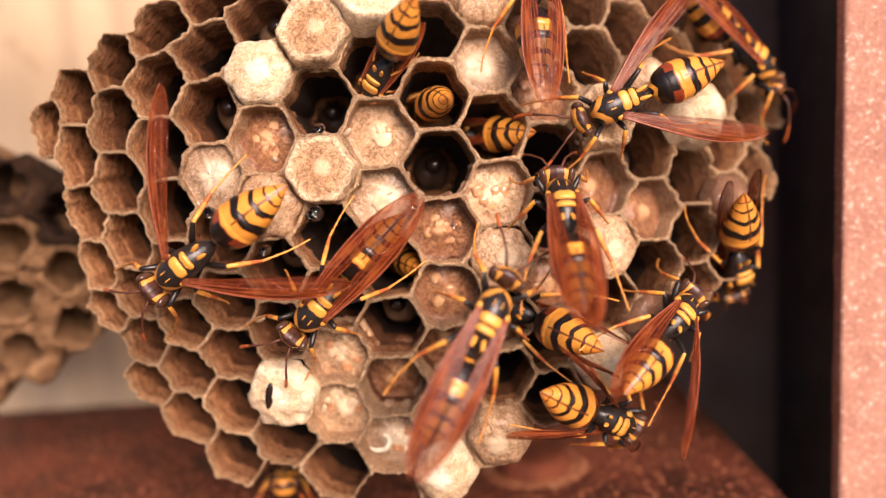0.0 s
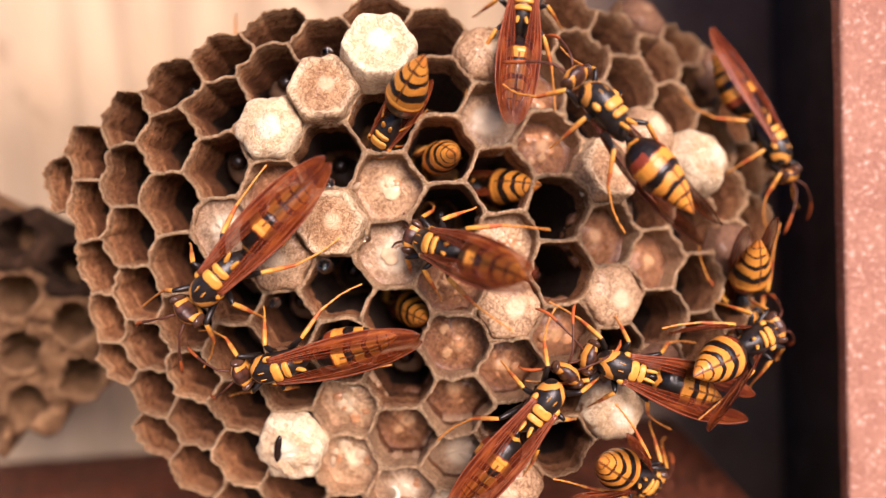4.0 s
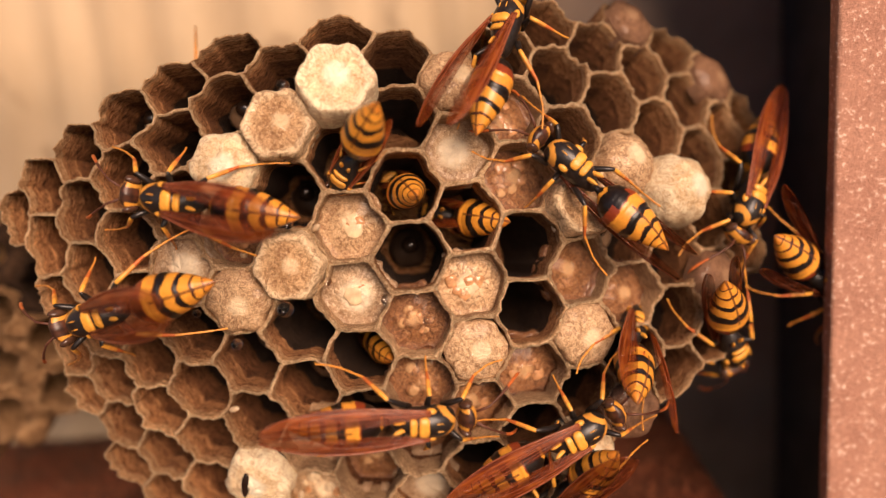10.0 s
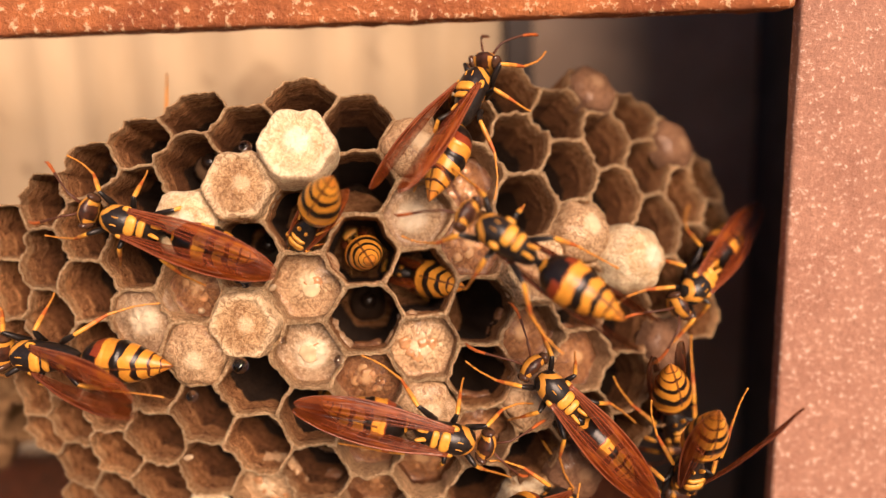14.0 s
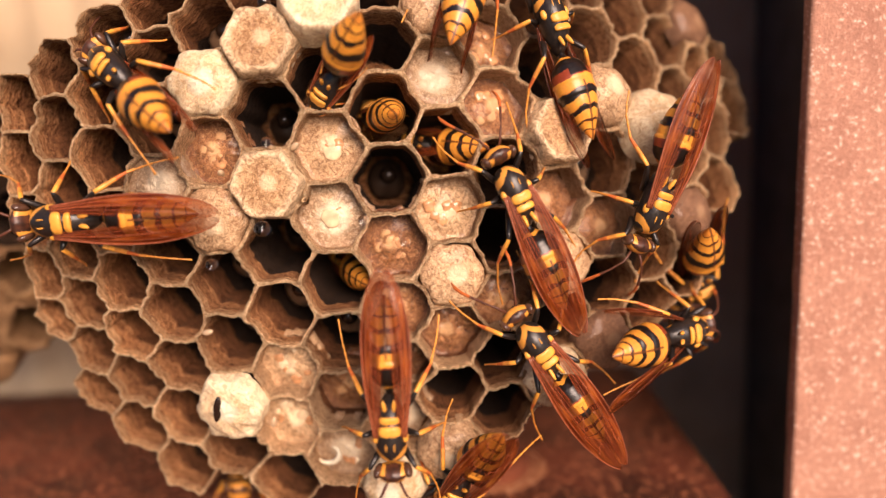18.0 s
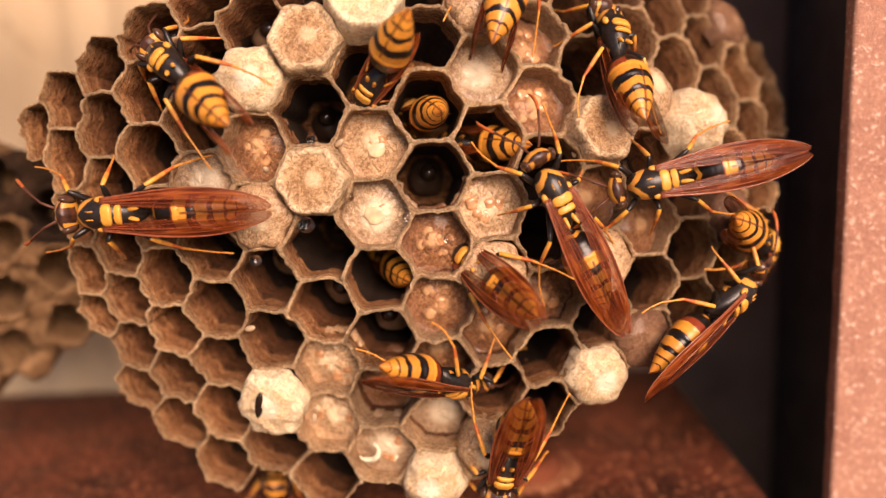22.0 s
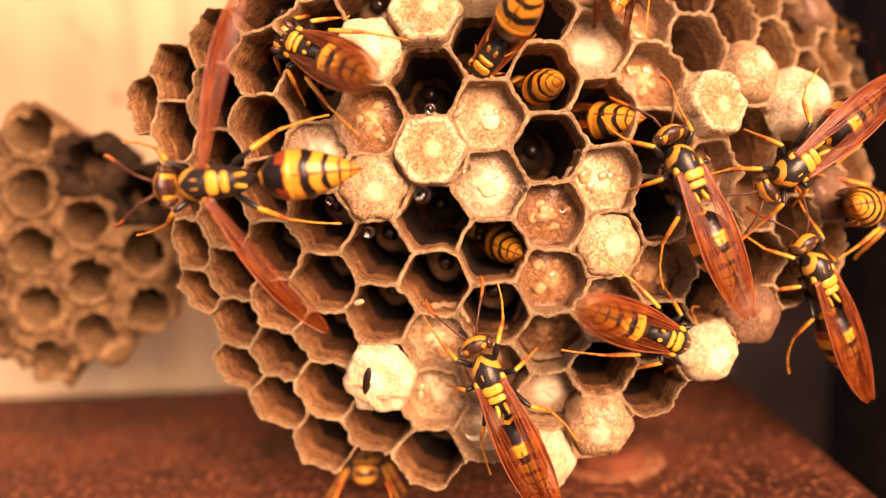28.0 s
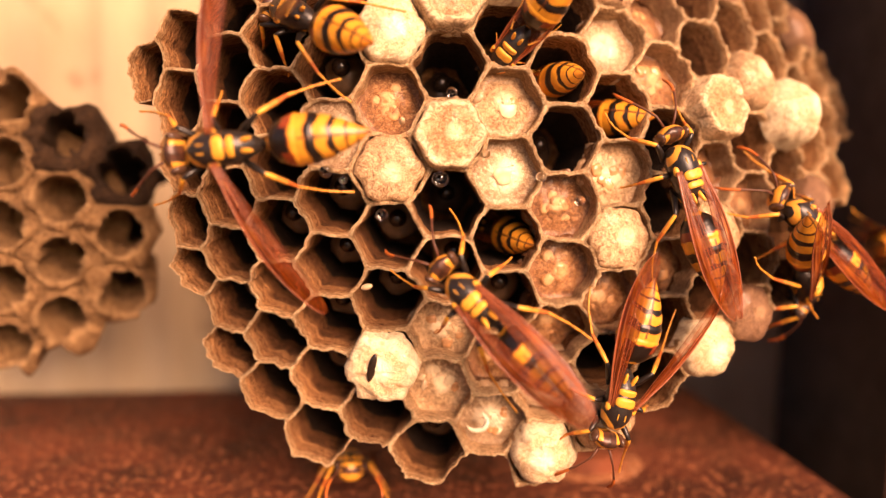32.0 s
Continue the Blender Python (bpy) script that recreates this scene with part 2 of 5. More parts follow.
def board_material():
    n = Nodes("beige_board", 0.85, 0, 0.2)
    grain = n.noise(n.space((1, 1, 0.06)), 120, 3, 0.5, 0.4)
    stain = n.noise(n.space((1, 1, 0.5)), 45, 4, 0.6)
    dots = n.noise(n.space((1, 1, 0.8)), 75, 3, 0.55)
    c = n.ramp(grain, [(0.3, (0.53, 0.415, 0.27)), (0.7, (0.64, 0.52, 0.35))])
    c = n.mix(0.6, c, n.ramp(stain, [(0.3, (0.70, 0.64, 0.56)), (0.65, (1.08, 1.06, 1.02))]), "MULTIPLY")
    c = n.mix(n.ramp(dots, [(0.60, (0, 0, 0)), (0.70, (0.55, 0.55, 0.55))]), c, (0.22, 0.15, 0.09))
    n.color(c)
    n.bump(grain, 0.4, 0.0004)
    return n.mat


BOARD = board_material()


def abdomen_material():
    """Yellow and black bands across the abdomen, with a dark midline and a reddish front."""
    n = Nodes("wasp_abdomen", 0.3, 0, 0.5)
    wob = n.noise(n.space((1, 1, 1)), 650, 3)
    sep = n.node("ShaderNodeSeparateXYZ")
    n.link(n.coord.outputs["Object"], sep.inputs[0])
    along = n.math("MULTIPLY", sep.outputs[1], -1000.0 / 10.4)
    edge = n.math("ABSOLUTE", n.math("MULTIPLY", sep.outputs[0], 1000.0))
    scallop = n.math("MULTIPLY", n.math("SINE", n.math("MULTIPLY", edge, 2.6)), 0.014)
    along = n.math("ADD", n.math("ADD", along, scallop), n.math("MULTIPLY", n.math("SUBTRACT", wob, 0.5), 0.06))
    black, brown, yellow, red, amber = (0.012, 0.008, 0.006), (0.085, 0.026, 0.010), (0.77, 0.345, 0.036), (0.28, 0.050, 0.014), (0.66, 0.25, 0.028)
    bands = n.ramp(along, [
        (0.0, black), (0.085, yellow), (0.115, black), (0.315, brown), (0.322, red), (0.335, yellow), (0.455, amber), (0.465, black), (0.555, yellow),
        (0.655, brown), (0.665, black), (0.71, yellow), (0.795, brown), (0.82, yellow), (0.895, brown), (0.910, amber),
    ], "CONSTANT")
    flank = n.math("MULTIPLY", n.math("LESS_THAN", n.math("ABSOLUTE", n.math("SUBTRACT", along, 0.285)), 0.045), n.math("GREATER_THAN", n.math("ADD", edge, n.math("MULTIPLY", wob, 1.2)), 1.75))
    bands = n.mix(n.math("MULTIPLY", flank, 0.9), bands, red)
    fine = n.noise(n.space((1, 1, 1)), 2600, 3)
    stain = n.noise(n.space((1, 1, 1)), 330, 3)
    c = n.mix(0.55, bands, n.ramp(stain, [(0.3, (0.62, 0.50, 0.42)), (0.65, (1.12, 1.12, 1.1))]), "MULTIPLY")
    c = n.mix(0.35, c, n.ramp(fine, [(0.3, (0.7, 0.65, 0.6)), (0.7, (1.15, 1.12, 1.1))]), "MULTIPLY")
    mid = n.math("MULTIPLY", n.math("LESS_THAN", edge, n.math("MULTIPLY", wob, 0.26)), n.math("GREATER_THAN", along, 0.40))
    n.color(n.mix(n.math("MULTIPLY", mid, 0.8), c, brown))
    n.bump(n.math("ADD", fine, along), 0.3, 0.00008)
    return n.mat


def thorax_material():
    """Black, with a bowed orange collar and side spots."""
    n = Nodes("wasp_thorax", 0.32, 0, 0.5)
    sep = n.node("ShaderNodeSeparateXYZ")
    n.link(n.coord.outputs["Object"], sep.inputs[0])
    x, y, z = (n.math("MULTIPLY", sep.outputs[k], 1000.0) for k in range(3))
    wob = n.noise(n.space((1, 1, 1)), 700, 2)
    wave = n.math("MULTIPLY", n.math("SUBTRACT", wob, 0.5), 0.35)
    side = n.math("ABSOLUTE", x)
    inner = n.math("ADD", n.math("MULTIPLY", n.math("SUBTRACT", 3.22, y), 0.98), wave)
    outer = n.math("ADD", n.math("MULTIPLY", n.math("SUBTRACT", 3.45, y), 1.15), 0.35)
    collar = n.math("MULTIPLY", n.math("GREATER_THAN", side, inner), n.math("LESS_THAN", side, outer))
    collar = n.math("MULTIPLY", collar, n.math("MULTIPLY", n.math("GREATER_THAN", y, 1.05), n.math("GREATER_THAN", z, -0.2)))
    low = n.math("MULTIPLY", n.math("LESS_THAN", z, -0.5), n.math("GREATER_THAN", wob, 0.56))
    fine = n.noise(n.space((1, 1, 1)), 3000, 3)
    dark = n.ramp(fine, [(0.3, (0.010, 0.008, 0.007)), (0.7, (0.030, 0.022, 0.018))])
    n.color(n.mix(n.math("MAXIMUM", collar, low), dark, (0.74, 0.33, 0.045)))
    n.bump(fine, 0.5, 0.00006)
    return n.mat


THORAX = thorax_material()
ABDOMEN = abdomen_material()
BLACK = plain("wasp_black", (0.016, 0.012, 0.010), 0.33, 0.5, 0.5, 2500)
YELLOW = plain("wasp_yellow", (0.78, 0.365, 0.042), 0.38, 0.5, 0.2, 1800)
ORANGE = plain("wasp_orange", (0.66, 0.27, 0.04), 0.42, 0.5, 0.3, 1500)
EYE_MAT = plain("wasp_eye", (0.085, 0.040, 0.022), 0.22, 0.6, 0.4, 1200)
ANTENNA = plain("wasp_antenna", (0.48, 0.120, 0.022), 0.45, 0.4, 0.3)
ANTENNA_DARK = plain("wasp_antenna_stem", (0.10, 0.035, 0.018), 0.45, 0.4, 0.3)


def wing_material():
    """Smoky red-brown membrane: deep along the front edge, nearly clear along the rear one."""
    n = Nodes("wasp_wing", 0.36, 0, 0.14)
    streak = n.noise(n.space((1, 0.07, 1)), 950, 3, 0.5, 0.9)
    patch = n.noise(n.space((1, 0.4, 1)), 420, 3, 0.6)
    c = n.ramp(streak, [(0.36, (0.048, 0.007, 0.001)), (0.5, (0.150, 0.026, 0.003)), (0.64, (0.36, 0.092, 0.013))])
    n.color(n.mix(0.6, c, n.ramp(patch, [(0.35, (0.55, 0.45, 0.4)), (0.65, (1.35, 1.3, 1.2))]), "MULTIPLY"))
    sep = n.node("ShaderNodeSeparateXYZ")
    n.link(n.coord.outputs["Object"], sep.inputs[0])
    across = n.math("ADD", n.math("MULTIPLY", sep.outputs[0], 330.0), n.math("MULTIPLY", streak, 0.5))
    clear = n.ramp(across, [(0.02, (0.56,) * 3), (0.35, (0.82,) * 3), (0.70, (0.98,) * 3)])
    n.link(n.math("MULTIPLY", clear, n.ramp(streak, [(0.38, (1.08,) * 3), (0.62, (0.80,) * 3)])), n.bsdf.inputs["Alpha"])
    n.bsdf.inputs["Coat Weight"].default_value, n.bsdf.inputs["Coat Roughness"].default_value = 0.22, 0.16
    n.bump(n.math("ADD", streak, n.math("MULTIPLY", patch, 0.6)), 0.6, 0.0003)
    return n.mat


def head_material():
    """Orange head with a dark crown and brown stripes behind the eyes."""
    n = Nodes("wasp_head", 0.38, 0, 0.5)
    sep = n.node("ShaderNodeSeparateXYZ")
    n.link(n.coord.outputs["Object"], sep.inputs[0])
    x, y, z = (n.math("MULTIPLY", sep.outputs[k], 1000.0) for k in range(3))
    wob = n.noise(n.space((1, 1, 1)), 900, 3)
    shift = n.math("MULTIPLY", n.math("SUBTRACT", wob, 0.5), 0.8)
    lift = n.math("ADD", z, shift)
    side = n.math("ABSOLUTE", x)
    dark = n.ramp(wob, [(0.35, (0.022, 0.011, 0.008)), (0.65, (0.12, 0.042, 0.020))])
    cheek = n.math("MULTIPLY", n.math("GREATER_THAN", n.math("ADD", side, shift), 0.80), n.math("LESS_THAN", n.math("ADD", y, shift), 0.08))
    brow = n.math("LESS_THAN", n.math("ABSOLUTE", n.math("ADD", n.math("SUBTRACT", y, 1.02), n.math("MULTIPLY", n.math("MULTIPLY", x, x), 0.22))), 0.24)
    face = n.math("LESS_THAN", lift, -0.15)
    pale = n.math("MAXIMUM", n.math("MAXIMUM", cheek, brow), face)
    n.color(n.mix(n.math("MULTIPLY", pale, 0.95), dark, (0.74, 0.33, 0.04)))
    n.bump(wob, 0.4, 0.00006)
    return n.mat


HEAD = head_material()
WING = wing_material()
VEIN = plain("wing_vein", (0.26, 0.075, 0.030), 0.25, 0.6, 0.3)


def drop_material():
    n = Nodes("clear_drop", 0.02, 0, 0.5)
    n.color((1.0, 0.97, 0.92))
    n.bsdf.inputs["Transmission Weight"].default_value = 1.0
    n.bsdf.inputs["IOR"].default_value = 1.33
    return n.mat


DROP = drop_material()


# ---- mesh helpers (all lengths in millimetres) ----
def mesh_of(name, bm, mats, smooth=True):
    bm.transform(Matrix.Scale(MM, 4))
    me = bpy.data.meshes.new(name)
    bm.to_mesh(me)
    bm.free()
    for m in mats if isinstance(mats, (list, tuple)) else [mats]:
        me.materials.append(m)
    for p in me.polygons:
        p.use_smooth = smooth
    return me


def part(name, bm, material, parent=None, label="", place=None, smooth=True):
    ob = new(name, bm if isinstance(bm, bpy.types.Mesh) else mesh_of(name, bm, material, smooth))
    ob.parent = parent
    if place is not None:
        ob.matrix_basis = place
    if label:
        ob["label"] = label
    return ob


def at(x, y, z, rx=0, ry=0, rz=0):
    return pose(x * MM, y * MM, z * MM, rx, ry, rz)


def lathe(bm, rings, segs, sx=1.0, sz=1.0, mat=0):
    """A closed body of elliptic rings along y: rows of (y, radius, lift)."""
    loops = []
    for y, r, lift in rings:
        loops.append([bm.verts.new((r * sx * math.cos(a), y, lift + r * sz * math.sin(a)))
                      for a in (2 * math.pi * k / segs for k in range(segs))])
    for a, b in zip(loops, loops[1:]):
        for k in range(segs):
            f = bm.faces.new((a[k], a[(k + 1) % segs], b[(k + 1) % segs], b[k]))
            f.material_index = mat
    bm.faces.new(loops[0]).material_index = mat
    bm.faces.new(loops[-1][::-1]).material_index = mat
    bmesh.ops.recalc_face_normals(bm, faces=bm.faces)
    return bm


def tube(bm, points, radii, segs=7, mats=None):
    """A tube along points; mats gives a material index for each stretch."""
    pts = [Vector(p) for p in points]
    loops = []
    for i, p in enumerate(pts):
        d = (pts[min(i + 1, len(pts) - 1)] - pts[max(i - 1, 0)]).normalized()
        u = d.orthogonal().normalized()
        if loops:
            u = (last - d * last.dot(d)).normalized()
        last = u
        w = d.cross(u)
        loops.append([bm.verts.new(p + radii[i] * (math.cos(a) * u + math.sin(a) * w)) for a in (2 * math.pi * k / segs for k in range(segs))])
    for i, (a, b) in enumerate(zip(loops, loops[1:])):
        for k in range(segs):
            bm.faces.new((a[k], a[(k + 1) % segs], b[(k + 1) % segs], b[k])).material_index = mats[i] if mats else 0
    bm.faces.new(loops[0][::-1]).material_index = mats[0] if mats else 0
    bm.faces.new(loops[-1]).material_index = mats[-1] if mats else 0
    return bm


def ball(bm, centre, size, u=14, v=9):
    r = bmesh.ops.create_uvsphere(bm, u_segments=u, v_segments=v, radius=1.0)
    for w in r["verts"]:
        w.co = Vector((w.co.x * size[0] + centre[0], w.co.y * size[1] + centre[1], w.co.z * size[2] + centre[2]))
    return bm


def rough_box(lo, hi, step, amount, freq, bevel=0.0):
    """A box cut into small squares, its faces roughened by noise."""
    bm = bmesh.new()
    bmesh.ops.create_cube(bm, size=1.0)
    size = [b - a for a, b in zip(lo, hi)]
    for v in bm.verts:
        v.co = Vector([a + s * (c + 0.5) for a, s, c in zip(lo, size, v.co)])
    if bevel:
        bmesh.ops.bevel(bm, geom=bm.edges[:], offset=bevel, segments=3, profile=0.6, affect="EDGES")
    for axis in range(3):
        n = int(size[axis] / step)
        normal = Vector([1.0 if k == axis else 0.0 for k in range(3)])
        for i in range(1, n):
            co = Vector(lo) + normal * (size[axis] * i / n)
            bmesh.ops.bisect_plane(bm, geom=bm.verts[:] + bm.edges[:] + bm.faces[:], plane_co=co, plane_no=normal)
    bm.normal_update()
    for v in bm.verts:
        v.co += v.normal * amount * (noise.noise(v.co * freq) + 0.5 * noise.noise(v.co * freq * 2.7))
    return bm


# ---- steel frame, plate, boards ----
post = tagged(part("steel_post", rough_box((45.6, 88, -70), (84, 90.2, 190), 2.2, 0.14, 0.6, 0.5), STEEL),
              "upright red-oxide painted steel post with pale pits", "post", kind="structure")
beam = tagged(part("steel_beam", rough_box((-190, 88.6, 87.0), (45.4, 94, 98), 2.0, 0.26, 0.45, 0.7), STEEL_RUST),
              "horizontal rusty orange steel beam above the nest", "beam", kind="structure")
plate = tagged(part("shelf_plate", rough_box((-210, 48, 10.0), (40, 141, 14.0), 4.0, 0.12, 0.3, 0.6), PLATE),
               "dark red-brown painted steel plate under the nest", "shelf", kind="structure")


def weld_ring():
    """A round rivet head in a pale rusty ring."""
    bm = bmesh.new()
    loops = []
    for r, z in ((0.3, 2.3), (3.0, 2.35), (4.4, 2.25), (5.1, 1.9), (5.4, 1.1), (5.5, 0.2), (6.0, 0.25), (7.0, 0.16), (7.9, -0.2)):
        loops.append([bm.verts.new((r * (1 + 0.05 * math.sin(2 * a + r)) * math.cos(a), r * math.sin(a), z + 0.22 * noise.noise(Vector((r * math.cos(a) * 0.8, r * math.sin(a) * 0.8, 2)))))
                      for a in (2 * math.pi * k / 48 for k in range(48))])
    for p, q in zip(loops, loops[1:]):
        for k in range(48):
            bm.faces.new((p[k], p[(k + 1) % 48], q[(k + 1) % 48], q[k])).material_index = q in loops[-3:]
    bm.faces.new(loops[0])
    bmesh.ops.recalc_face_normals(bm, faces=bm.faces)
    return part("rivet_head", mesh_of("rivet_head", bm, [RING, RING_PALE]), None, plate, "rusty round rivet head in a pale ring", at(10.6, 103, 14.0))


weld_ring()


def back_wall():
    """One beige sheet with shallow upright ribs of uneven width."""
    bm = bmesh.new()
    rng = random.Random(4)
    xs, x = [], -240.0
    while x < 18.4:
        xs.append(x)
        x += rng.uniform(1.6, 2.6)
    xs.append(18.4)
    front = []
    for x in xs:
        y = 143.5 + 0.9 * math.sin(x * 0.52 + 1.3 * math.sin(x * 0.11)) + 0.6 * noise.noise(Vector((x * 0.09, 0, 3)))
        front.append([bm.verts.new((x, y, z)) for z in (-70, 190)])
    back = [[bm.verts.new((x, 149, z)) for z in (-70, 190)] for x in xs]
    for a, b in zip(front, front[1:]):
        bm.faces.new((a[0], b[0], b[1], a[1]))
    for a, b in zip(back, back[1:]):
        bm.faces.new((a[0], a[1], b[1], b[0]))
    for side in (0, -1):
        bm.faces.new((front[side][0], front[side][1], back[side][1], back[side][0]))
    bmesh.ops.recalc_face_normals(bm, faces=bm.faces)
    return tagged(part("wall_back", bm, BOARD), "beige ribbed sheet behind the nest", "wall", kind="structure")


back_wall()
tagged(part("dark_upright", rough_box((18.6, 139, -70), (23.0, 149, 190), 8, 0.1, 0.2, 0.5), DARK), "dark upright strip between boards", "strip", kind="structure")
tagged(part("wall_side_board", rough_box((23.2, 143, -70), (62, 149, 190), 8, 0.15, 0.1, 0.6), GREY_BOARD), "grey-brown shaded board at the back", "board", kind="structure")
# added side panel and floor: the gap's shade stands in their dark colour
tagged(part("wall_side", rough_box((62, 100.5, -70), (66, 149, 190), 10, 0.1, 0.1, 0.5), DARK), "dark added panel closing the unlit gap behind the post", "wall", kind="structure")
tagged(part("floor", rough_box((-400, -500, -76), (400, 149, -70), 60, 0.3, 0.05, 0.5), DARK), "dark added floor closing the unlit space below the plate", "floor", kind="structure")


# ---- the nest ----
LATTICE_X = (0.236, -0.237, -0.706, 0.222, -0.013, 0.065, 34.677, -0.29, -1.986, -1.064, 0.096,
             -1.19, 0.44, -0.204, 0.458, -1.296, 0.326, -0.554, 0.518, -0.311, -0.444)
LATTICE_Z = (57.252, 28.054, 0.622, -2.459, -1.687, -0.027, -0.065, -0.462, 0.796, 0.582, 0.788,
             0.176, -1.517, 0.75, -1.166, 0.439, 0.472, -0.734, -0.316, -0.115, -0.363)
DOME = (80.35, 2.6, 2.52, 10.04, 6.05, 5.1, 2.14, 2.35, 0.67, 1.93)


def cubic(c, u, v):
    return (c[0] + c[1] * u + c[2] * v + c[3] * u * u + c[4] * u * v + c[5] * v * v
            + c[6] * u ** 3 + c[7] * u * u * v + c[8] * u * v * v + c[9] * v ** 3)


POWERS = [(i, j) for i in range(6) for j in range(6 - i)]


def quintic(c, u, v):
    return sum(k * u ** i * v ** j for k, (i, j) in zip(c, POWERS))


def dome(x, z):
    """Depth of the comb's face, in mm."""
    return cubic(DOME, x / 40, (z - 55) / 30)


def comb_face(X, Z):
    """Place and outward normal of the comb's face at the lattice point (X, Z), in cell widths."""
    x, z = quintic(LATTICE_X, X / 5, Z / 4), quintic(LATTICE_Z, X / 5, Z / 4)
    fx, fz = dome(x + 0.5, z) - dome(x - 0.5, z), dome(x, z + 0.5) - dome(x, z - 0.5)
    return Vector((x, dome(x, z), z)), Vector((1.2 * fx, -1.0, 1.2 * fz)).normalized()


def old_face(X, Z):
    """The same for the abandoned comb to the left."""
    x, z = -62.5 + 7.6 * X + 0.3 * Z, 46.5 + 7.4 * Z - 0.6 * X
    dx, dz = (x + 60) / 20, (z - 47) / 17
    return Vector((x, 99.5 + 3.2 * dx * dx + 2.6 * dz * dz + 1.2 * dx, z)), Vector((0.35 * dx, -1, 0.30 * dz)).normalized()


CORNERS = [(math.cos(radians(60 * k)) / math.sqrt(3), math.sin(radians(60 * k)) / math.sqrt(3)) for k in range(6)]


def cell_mesh(face, q, r, depth, wall, mats, seed, ragged, per_side=6, shaded_deep=False, lined=False):
    """One hexagonal paper cell, its place and mesh. Neighbours share their corners."""
    X0, Z0 = q * math.sqrt(3) / 2, r + q / 2
    centre, normal = face(X0, Z0)
    zaxis = normal
    xaxis = Vector((1, 0, 0))
    xaxis = (xaxis - zaxis * xaxis.dot(zaxis)).normalized()
    frame_m = Matrix((xaxis, zaxis.cross(xaxis), zaxis)).transposed().to_4x4()
    frame_m.translation = centre
    inv = frame_m.inverted()
    outline = []
    for k in range(6):
        (ax, az), (bx, bz) = CORNERS[k], CORNERS[(k + 1) % 6]
        for i in range(per_side):
            f = i / per_side
            outline.append((X0 + ax + (bx - ax) * f, Z0 + az + (bz - az) * f))

    def point(X, Z, s, inset):
        p, n = face(X, Z)
        key = p * 0.31
        p = p + Vector((noise.noise(key + Vector((seed, 3, 0))), 0, noise.noise(key + Vector((7, seed, 1))))) * (0.5 if ragged < 1 else 1.3)
        p = p + (0.22 if ragged < 1 else 0.55) * Vector((noise.noise(p * 1.1), 0, noise.noise(p * 1.1 + Vector((5, 5, 5)))))
        fray = noise.noise(p * 3.4 + Vector((2, seed, 4)))
        lip = ragged * (0.16 * fray + noise.noise(p * 0.42 + Vector((seed, 0, 9))) + 0.7 * noise.noise(p * 1.3))
        crimp = noise.noise_vector(p * 2.9 + Vector((seed, 1, 2))) * (0.15 if ragged < 1 else 0.05) * max(0.0, 1 + s / 3.0)
        p = p + crimp + n * (s + lip * (1 + s / depth))
        if inset:
            q0, n0 = face(X0, Z0)
            c = q0 + n0 * s
            d = p - c
            round_to = (0.20 if ragged < 1 else 0.35) * min(1.0, inset / 0.4)
            p = c + d * (1 - inset / max(d.length, 0.1)) * (1 - round_to * max(0.0, d.length - 3.5))
        return inv @ p

    bm = bmesh.new()
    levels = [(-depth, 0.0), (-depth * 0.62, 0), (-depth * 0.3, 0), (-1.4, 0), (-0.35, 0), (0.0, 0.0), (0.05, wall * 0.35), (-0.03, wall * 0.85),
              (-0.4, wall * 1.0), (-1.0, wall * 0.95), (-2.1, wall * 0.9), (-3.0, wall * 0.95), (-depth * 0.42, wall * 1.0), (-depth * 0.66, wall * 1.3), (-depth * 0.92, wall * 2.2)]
    if ragged > 1:
        levels = [(-depth, 0.0), (-depth * 0.5, 0), (-1.0, 0), (0.0, 0.0), (0.45, wall * 0.2), (0.6, wall * 0.5), (0.4, wall * 0.85), (-0.3, wall * 1.1),
                  (-1.6, wall * 1.2), (-3.5, wall * 1.3), (-depth * 0.75, wall * 1.6), (-depth * 0.9, wall * 1.9)]
    rings = [[bm.verts.new(point(X, Z, s, inset)) for X, Z in outline] for s, inset in levels]
    m = len(outline)
    for j, (a, b) in enumerate(zip(rings, rings[1:])):
        for k in range(m):
            f = bm.faces.new((a[k], a[(k + 1) % m], b[(k + 1) % m], b[k]))
            # material by depth: paler mouth and darker inner levels paint light and shade
            if ragged > 1:
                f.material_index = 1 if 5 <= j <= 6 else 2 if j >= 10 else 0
            else:
                f.material_index = 1 if 5 <= j <= 6 else 5 if lined and 7 <= j <= 10 else 3 if j in (3, 4, 7, 8) else 0 if j < 11 else 4 if j == 11 and not shaded_deep else 2
    bm.faces.new(rings[0][::-1])
    c = bm.verts.new(sum((v.co for v in rings[-1]), Vector()) / m + Vector((0, 0, -1.0)))
    for k in range(m):
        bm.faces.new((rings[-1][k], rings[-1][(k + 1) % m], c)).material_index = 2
    bmesh.ops.recalc_face_normals(bm, faces=bm.faces)
    me = mesh_of("cell", bm, mats)
    place = frame_m.copy()
    place.translation = place.translation * MM
    return me, place


